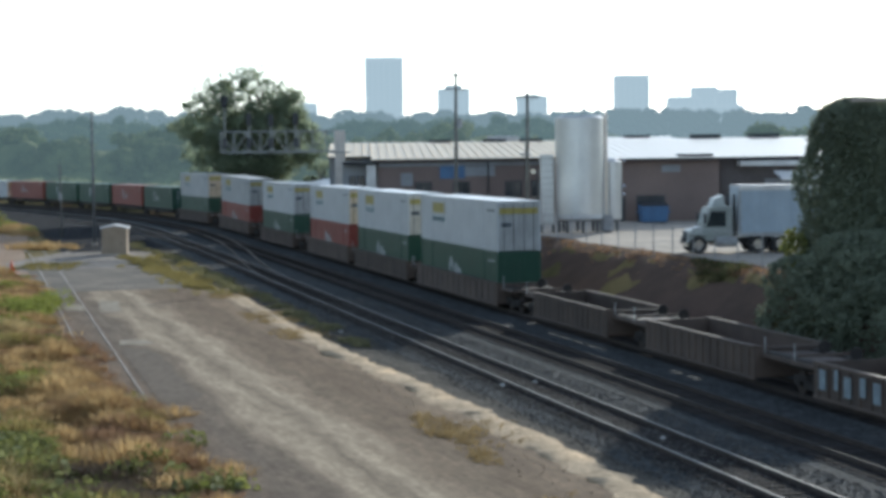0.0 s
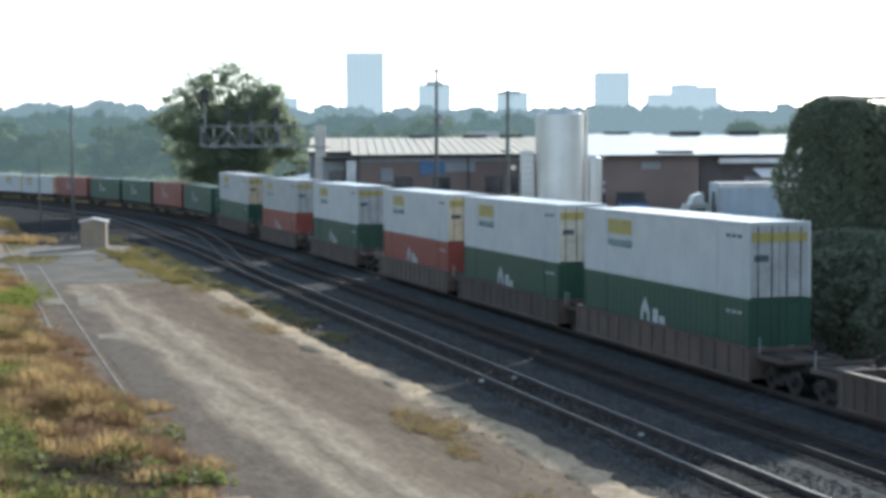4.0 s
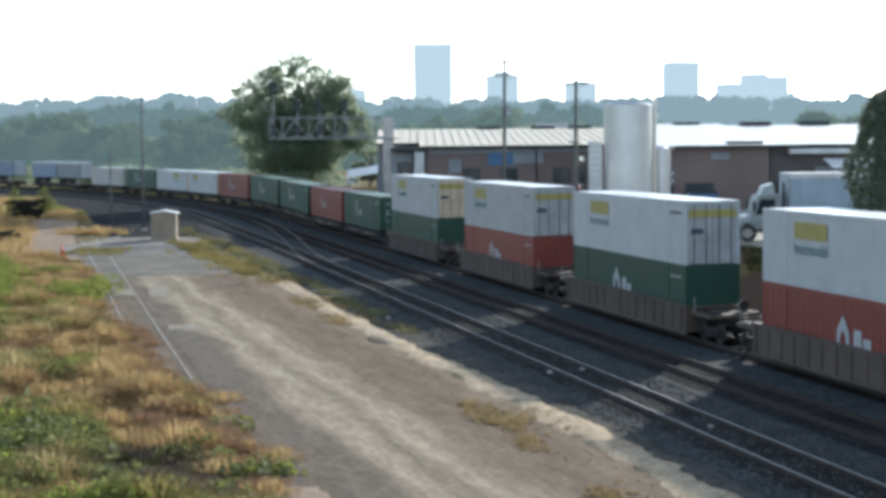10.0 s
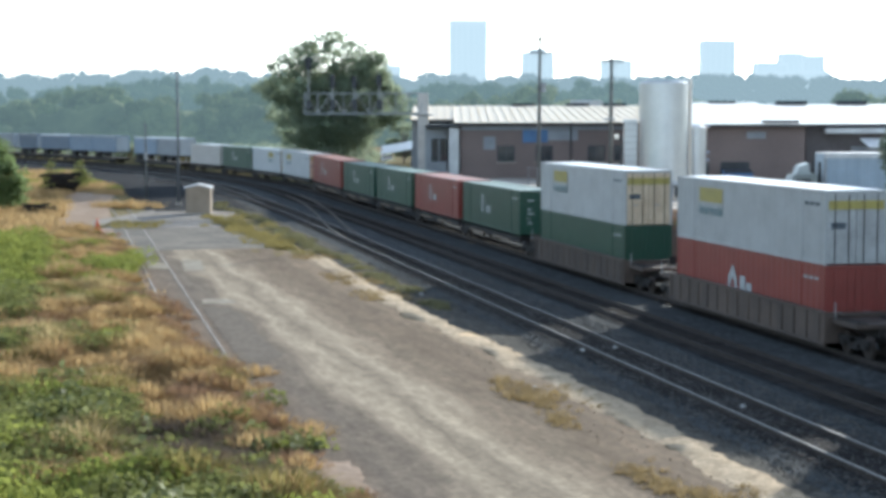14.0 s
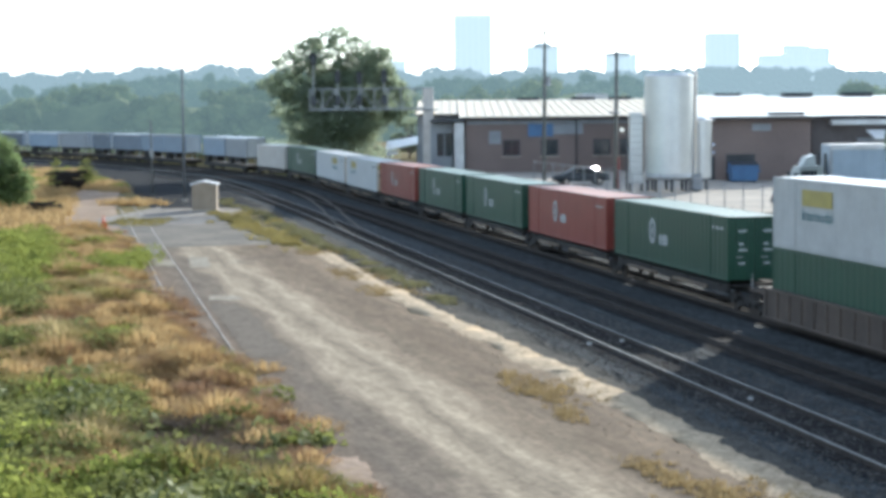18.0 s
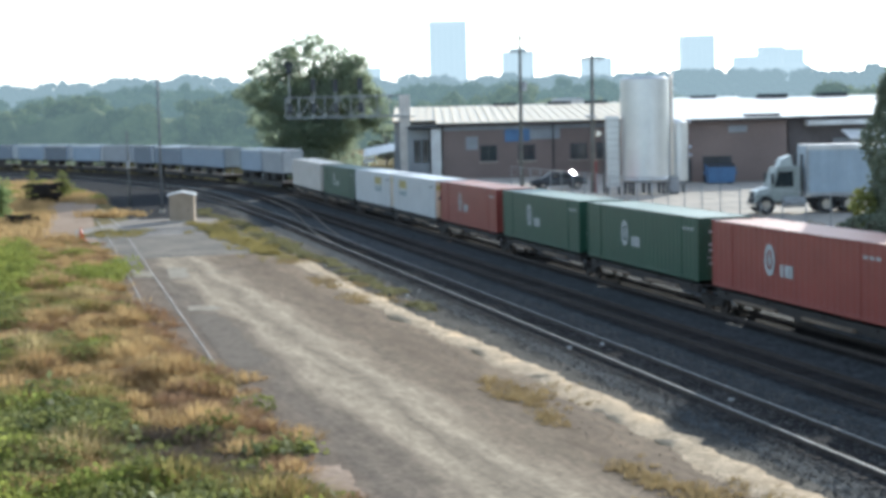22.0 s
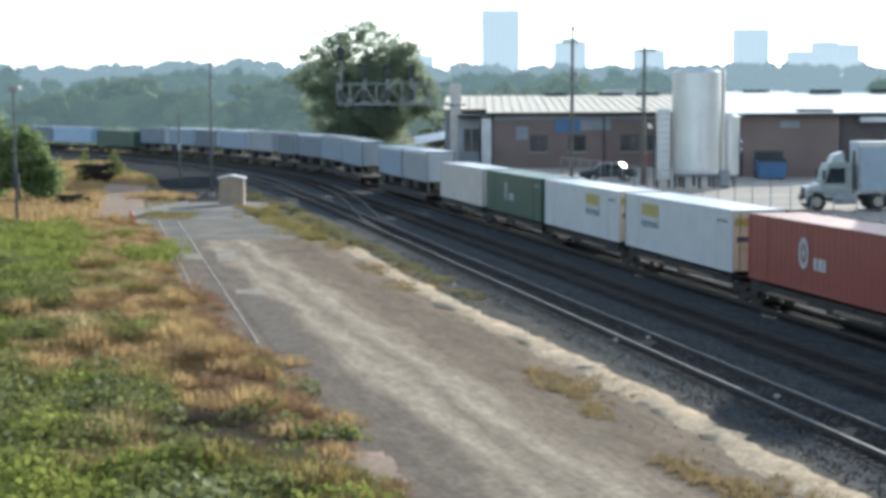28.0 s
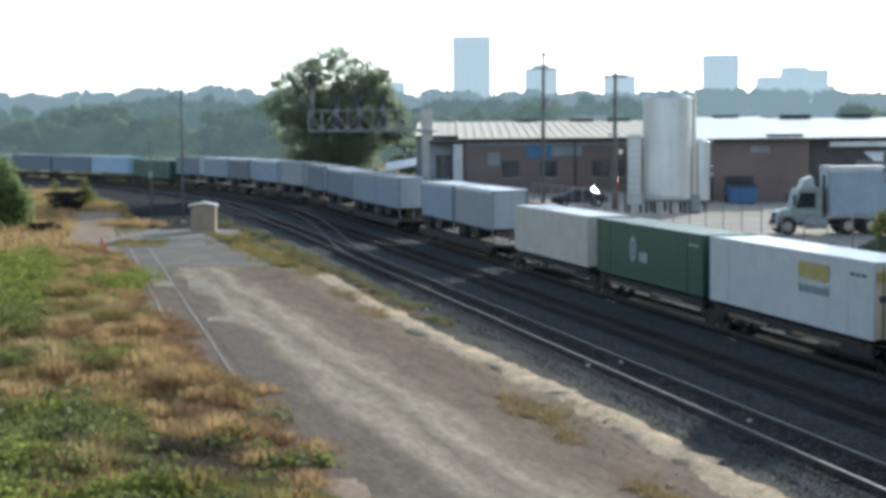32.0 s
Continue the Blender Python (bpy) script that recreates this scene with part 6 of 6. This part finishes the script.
# ---- parked car behind the train ----
car = thing("parked_car", "dark parked car with a gleaming windshield", "car", at=pose(11.0, 142, ZY, 0, 0, 8))
bm = bmesh.new()
prof = [(-2.2, 0.3), (-2.25, 0.72), (-1.3, 0.9), (-0.6, 1.42), (0.9, 1.42), (1.5, 0.98), (2.2, 0.9), (2.25, 0.35)]
a = [bm.verts.new((x, -0.88, z)) for x, z in prof]
b = [bm.verts.new((x, 0.88, z)) for x, z in prof]
for k in range(len(prof)):
    j = (k + 1) % len(prof)
    bm.faces.new((a[k], b[k], b[j], a[j]))
bm.faces.new(a)
bm.faces.new(list(reversed(b)))
bmesh.ops.bevel(bm, geom=bm.edges[:], offset=0.05, segments=2, affect="EDGES")
part("body", bm, "dark_steel", car, smooth=True)
part("side_window", B(-0.55, 0.95, -0.895, -0.885, 0.95, 1.34), "glass", car)
# Chrome pane in place of glass, tilted to throw a sun glint at the camera.
part("rear_window", B(-0.01, 0.0, -0.45, 0.45, 0, 0.62), "chrome", car, "gleaming rear window").matrix_basis = pose(1.55, 0, 0.98, 0, -41.5, -29)
for x in (-1.4, 1.4):
    for y in (-0.9, 0.68):
        w = part("wheel", Rod((x, y, 0.32), (x, y + 0.22, 0.32), 0.32, seg=16), "rubber", car)
        part("rim", Rod((x, y - 0.01, 0.32), (x, y + 0.02, 0.32), 0.19, seg=12), "chrome", w)

# ---- trees ----
tree("large_tree", "large dark green tree with an airy ragged top", -14.4, 234.5, 0.0, 0.55, 21.0, 10.8, 1, 78, 0.19, "leaf", 3, lobes=[tuple(v * 1.144 if i < 4 or i == 5 else v for i, v in enumerate(q)) for q in (
    (-0.2, 6.4, 4.0, 3.8, 95, 1.25), (-0.6, 6.4, 6.2, 3.0, 130, 1.3), (0.6, 10.4, 6.2, 3.2, 140, 1.25), (-6.9, 11.8, 2.6, 2.3, 26, 0.7), (6.3, 9.6, 2.7, 2.9, 34, 0.95), (3.4, 13.2, 3.6, 2.1, 44, 1.05),
    (-2.4, 13.8, 4.4, 2.6, 90, 0.6), (-5.4, 14.0, 2.6, 2.2, 50, 0.4), (-2.8, 16.0, 2.8, 2.2, 70, 0.36), (0.3, 16.6, 2.6, 1.9, 70, 0.36), (3.2, 15.5, 2.4, 1.5, 45, 0.36),
    (7.2, 7.0, 1.9, 1.8, 12, 0.75), (-6.2, 9.2, 2.4, 2.4, 22, 0.8))])
for k, (x, y, h, w) in enumerate(((-4.6, 209, 5.6, 2.4), (-1.8, 213, 5.6, 2.4), (0.8, 210, 5.6, 2.4))):
    tree("scrub_bush", "dull green scrub bush beyond the tracks", x, y, land(x, y) - 0.6, 0.15, h, w, 34, 80, 0.16, "leaf", 60 + k, "bush")
BUSH = ((-2.2, 4.4, 2.5, 3.6, 60, 1.0), (0.9, 3.6, 1.9, 3.4, 44, 0.9), (2.7, 2.4, 1.4, 2.3, 26, 0.8), (-2.6, 7.6, 1.3, 1.2, 12, 0.6), (0.7, 6.6, 1.0, 1.3, 12, 0.55), (-4.6, 3.6, 2.2, 3.4, 36, 1.0))
for k, (x, y, f) in enumerate(((-43.9, 165.0, 1.0), (-50.5, 169.0, 1.15))):
    tree("vine_bush", "tall green vine-covered bush at the edge of the lane", x, y, land(x, y) - 0.2, 0.2, 8.0 * f, 4.0, 1, 95, 0.18, "vine", 20 + k, "bush", lobes=[tuple(v * f if i < 4 else v for i, v in enumerate(q)) for q in BUSH])
for k, (x, y, h) in enumerate(((-46.2, 204.0, 3.6), (-42.8, 204.0, 3.5))):
    tree("sapling", "small bright green sapling behind the tie heap", x, y, land(x, y), 0.05, h, 0.9, 12, 110, 0.15, "weed", 40 + k, "sapling", lobes=((0, h * 0.4, 0.8, h * 0.36, 18, 0.5), (0, h * 0.85, 0.35, h * 0.13, 6, 0.35)))

# the ivy-grown mass on the bank
iv = thing("ivy_mass", "tall mass of dark ivy over old trunks on the bank", "ivy", at=pose(0.5, 0, 0))
core = bmesh.new()
rod(core, (23.3, 81.2, 0.5), (23.3, 81.2, 10.6), 2.1, 1.6, 12)
rod(core, (26.3, 81.8, 0.5), (26.3, 81.8, 10.2), 2.2, 1.9, 12)
rod(core, (23.3, 81.2, 10.55), (23.3, 81.2, 11.15), 1.75, 1.3, 12)
rod(core, (26.3, 81.8, 10.15), (26.3, 81.8, 10.75), 2.0, 1.5, 12)
part("inner_growth", core, "ivy", iv)
pts, szs = [], []
for cx, cy, z0, z1, r, n in ((23.3, 81.0, 1.0, 11.35, 2.4, 11000), (26.3, 81.6, 1.2, 11.0, 2.6, 7000), (22.0, 74.8, 0.2, 5.3, 3.0, 5000), (22.3, 70.7, -0.2, 3.7, 2.7, 4500), (25.0, 69.0, -0.2, 4.4, 3.1, 4000),
                             (19.8, 77.5, 0.6, 4.1, 1.7, 1800), (21.9, 72.6, -0.3, 4.8, 2.7, 3600), (23.2, 66.7, -0.3, 3.9, 2.7, 3000), (26.8, 63.5, -0.2, 4.9, 3.3, 3000)):
    n = int(1.8 * n)
    an = rng.uniform(0, math.tau, n)
    hh = rng.random(n)
    lump = (1.2 - 0.36 * hh) * (1 + 0.10 * np.sin(an * 3 + cx) + 0.11 * np.sin(hh * 13 + an * 2) + 0.07 * np.sin(hh * 29 + an * 5) + rng.normal(0, 0.06, n))
    cap = np.sqrt(np.clip(1 - np.clip((hh - 0.86) / 0.14, 0, 1) ** 2, 0, 1))
    rr = r * lump * (0.25 + 0.75 * cap) * np.where(hh > 0.97, np.sqrt(rng.random(n)), 1)
    pts.append(np.stack([cx + rr * np.cos(an), cy + rr * np.sin(an), z0 + (z1 - z0) * hh], 1))
    szs.append(rng.uniform(0.07, 0.16, n))
leaves("ivy_leaves", np.concatenate(pts), np.concatenate(szs), "ivy", iv)
leaves("ivy_spray", cloud(380, (20.0, 80.3, 4.2), (0.7, 0.9, 1.1), 0.3), rng.uniform(0.08, 0.18, 380), "weed", iv)
part("old_beam", B(22.4, 25.2, 79.2, 79.5, 11.1, 11.3, bevel=0.02), "concrete", iv, "pale beam showing on top of the ivy")


# ---- far woods, their haze put into the materials ----
_bm = bmesh.new()
bmesh.ops.create_icosphere(_bm, subdivisions=1, radius=1.0)
BALL = np.array([tuple(v.co) for v in _bm.verts])
BALL_F = np.array([[v.index for v in f.verts] for f in _bm.faces])
_bm.free()


def woods(name, label, y, depth, x0, x1, top, vary, r, n, per, leaf, material, base=0.0, crest=None):
    pts, nrm, szs, vs0, fs0 = [], [], [], [], []
    for k in range(n):
        x, yy = random.uniform(x0, x1), y + random.uniform(0, depth)
        h = top + vary * noise.noise(Vector((x * 0.03, yy * 0.02, 8))) * 1.6 + random.uniform(-0.5, 0.5) * vary
        h = (h + (crest(x) if crest else 0.0)) * (0.78 + 0.22 * (yy - y) / max(1, depth))
        rr = r * random.uniform(0.6, 1.2)
        for j in range(24):
            r2 = rr * random.uniform(0.16, 0.42)
            sink = rr * 1.9 * random.random() ** 1.4
            wide = rr * (0.25 + 0.45 * min(1.0, sink / rr))
            c = np.array((x + random.gauss(0, wide), yy + random.gauss(0, wide * 0.8), max(base + 1.0, base + h - r2 * 0.9 - sink)))
            lump = 1 + 0.0 * BALL[:, 0]
            for q in (2.0, 4.0, 8.0):
                w = rng.normal(size=3) * q
                lump += 0.2 / math.sqrt(q) * np.sin(BALL @ w + random.uniform(0, 6))
            fs0 += (BALL_F + len(vs0)).tolist()
            vs0 += (c + BALL * (lump * r2)[:, None] * (1, 1, 0.85)).tolist()
            c2, d = cloud(per, c, (r2 * 1.25, r2 * 1.25, r2 * 1.15), 0.75, True)
            pts.append(c2)
            nrm.append(d)
            szs.append(rng.uniform(0.5, 1.3, per) * leaf)
    crowns = raw(name + "_crowns", vs0, fs0, material, smooth=True)
    tagged(crowns, label, "woods", kind="stuff")
    # the dense inside of the wood, a lumpy mass under the outer leaves
    xs, ys = np.linspace(x0 - 20, x1 + 20, 90), np.linspace(y, y + depth, 7)
    vs, fs = [], []
    for j, yy in enumerate(ys):
        for x in xs:
            h = top * (0.5 + 0.12 * j / 6) + vary * (1.0 * noise.noise(Vector((x * 0.03, yy * 0.02, 8))) + 1.0 * noise.noise(Vector((x * 0.16, yy * 0.1, 3))))
            vs.append((float(x), float(yy), base + (0.0 if j == 0 else max(1.0, h))))
    for j in range(6):
        for i in range(89):
            fs.append((j * 90 + i, j * 90 + i + 1, (j + 1) * 90 + i + 1, (j + 1) * 90 + i))
    inner = raw(name + "_mass", vs, fs, material, smooth=True)
    tagged(inner, label, "woods", kind="stuff")
    return tagged(leaves(name, np.concatenate(pts), np.concatenate(szs), material, None, "", np.concatenate(nrm), 0.8), label, "woods", kind="stuff")


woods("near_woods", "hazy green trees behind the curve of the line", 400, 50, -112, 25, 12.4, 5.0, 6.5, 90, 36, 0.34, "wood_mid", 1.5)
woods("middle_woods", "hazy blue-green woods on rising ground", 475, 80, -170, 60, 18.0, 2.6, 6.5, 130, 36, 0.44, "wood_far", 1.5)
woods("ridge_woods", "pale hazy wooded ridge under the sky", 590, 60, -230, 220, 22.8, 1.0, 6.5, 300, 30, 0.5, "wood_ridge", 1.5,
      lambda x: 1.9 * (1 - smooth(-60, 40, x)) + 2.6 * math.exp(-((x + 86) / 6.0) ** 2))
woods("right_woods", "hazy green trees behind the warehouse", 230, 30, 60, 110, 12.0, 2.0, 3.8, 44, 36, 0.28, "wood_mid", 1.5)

pts, szs, nrm = [], [], []
for k in range(150):
    s = -25 - 300 * k / 150 + random.uniform(-1, 1)
    q, _ = track(s, random.uniform(6.5, 13))
    hh = random.uniform(2.2, 4.6)
    for j in range(2):
        c, d = cloud(170, (q.x, q.y, q.z + hh * (0.28 + 0.42 * j)), (1.9, 1.9, hh * 0.34), 0.5, True)
        pts.append(c)
        nrm.append(d)
        szs.append(rng.uniform(0.12, 0.3, 170))
tagged(leaves("lineside_scrub", np.concatenate(pts), np.concatenate(szs), "leaf", None, "", np.concatenate(nrm), 0.8), "dull green scrub along the far side of the curve", "scrub", kind="stuff")

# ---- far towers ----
# Haze is painted in: both tower materials give off a pale blue glow.
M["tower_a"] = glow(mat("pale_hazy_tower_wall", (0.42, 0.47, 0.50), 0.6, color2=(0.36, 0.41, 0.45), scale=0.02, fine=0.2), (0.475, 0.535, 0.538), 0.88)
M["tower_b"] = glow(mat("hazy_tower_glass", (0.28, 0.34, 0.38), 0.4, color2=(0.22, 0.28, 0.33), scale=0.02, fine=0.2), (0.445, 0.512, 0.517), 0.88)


def tower(x, y, w, d, h, floors, bays, cap=0.0):
    t = thing("far_tower", "pale blue high-rise far off in the haze", "high-rise", "far towers", at=pose(x, y, 0))
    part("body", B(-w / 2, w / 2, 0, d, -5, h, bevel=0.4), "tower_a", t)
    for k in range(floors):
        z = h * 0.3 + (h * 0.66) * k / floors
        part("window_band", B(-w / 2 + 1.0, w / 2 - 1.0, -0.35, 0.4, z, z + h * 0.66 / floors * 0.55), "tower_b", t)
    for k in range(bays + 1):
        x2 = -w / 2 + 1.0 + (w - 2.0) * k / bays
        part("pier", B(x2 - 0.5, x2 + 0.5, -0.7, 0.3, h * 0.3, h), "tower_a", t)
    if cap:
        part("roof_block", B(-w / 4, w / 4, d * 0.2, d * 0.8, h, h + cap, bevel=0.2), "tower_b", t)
    return t


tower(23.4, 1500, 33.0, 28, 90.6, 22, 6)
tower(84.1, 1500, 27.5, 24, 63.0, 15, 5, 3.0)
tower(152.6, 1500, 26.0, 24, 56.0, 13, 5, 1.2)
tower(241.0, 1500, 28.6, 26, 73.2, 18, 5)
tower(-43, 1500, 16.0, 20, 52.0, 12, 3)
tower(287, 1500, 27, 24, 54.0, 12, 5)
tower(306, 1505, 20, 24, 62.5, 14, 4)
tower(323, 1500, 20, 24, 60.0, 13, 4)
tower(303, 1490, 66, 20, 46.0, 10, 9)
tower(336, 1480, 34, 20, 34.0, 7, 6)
motions()
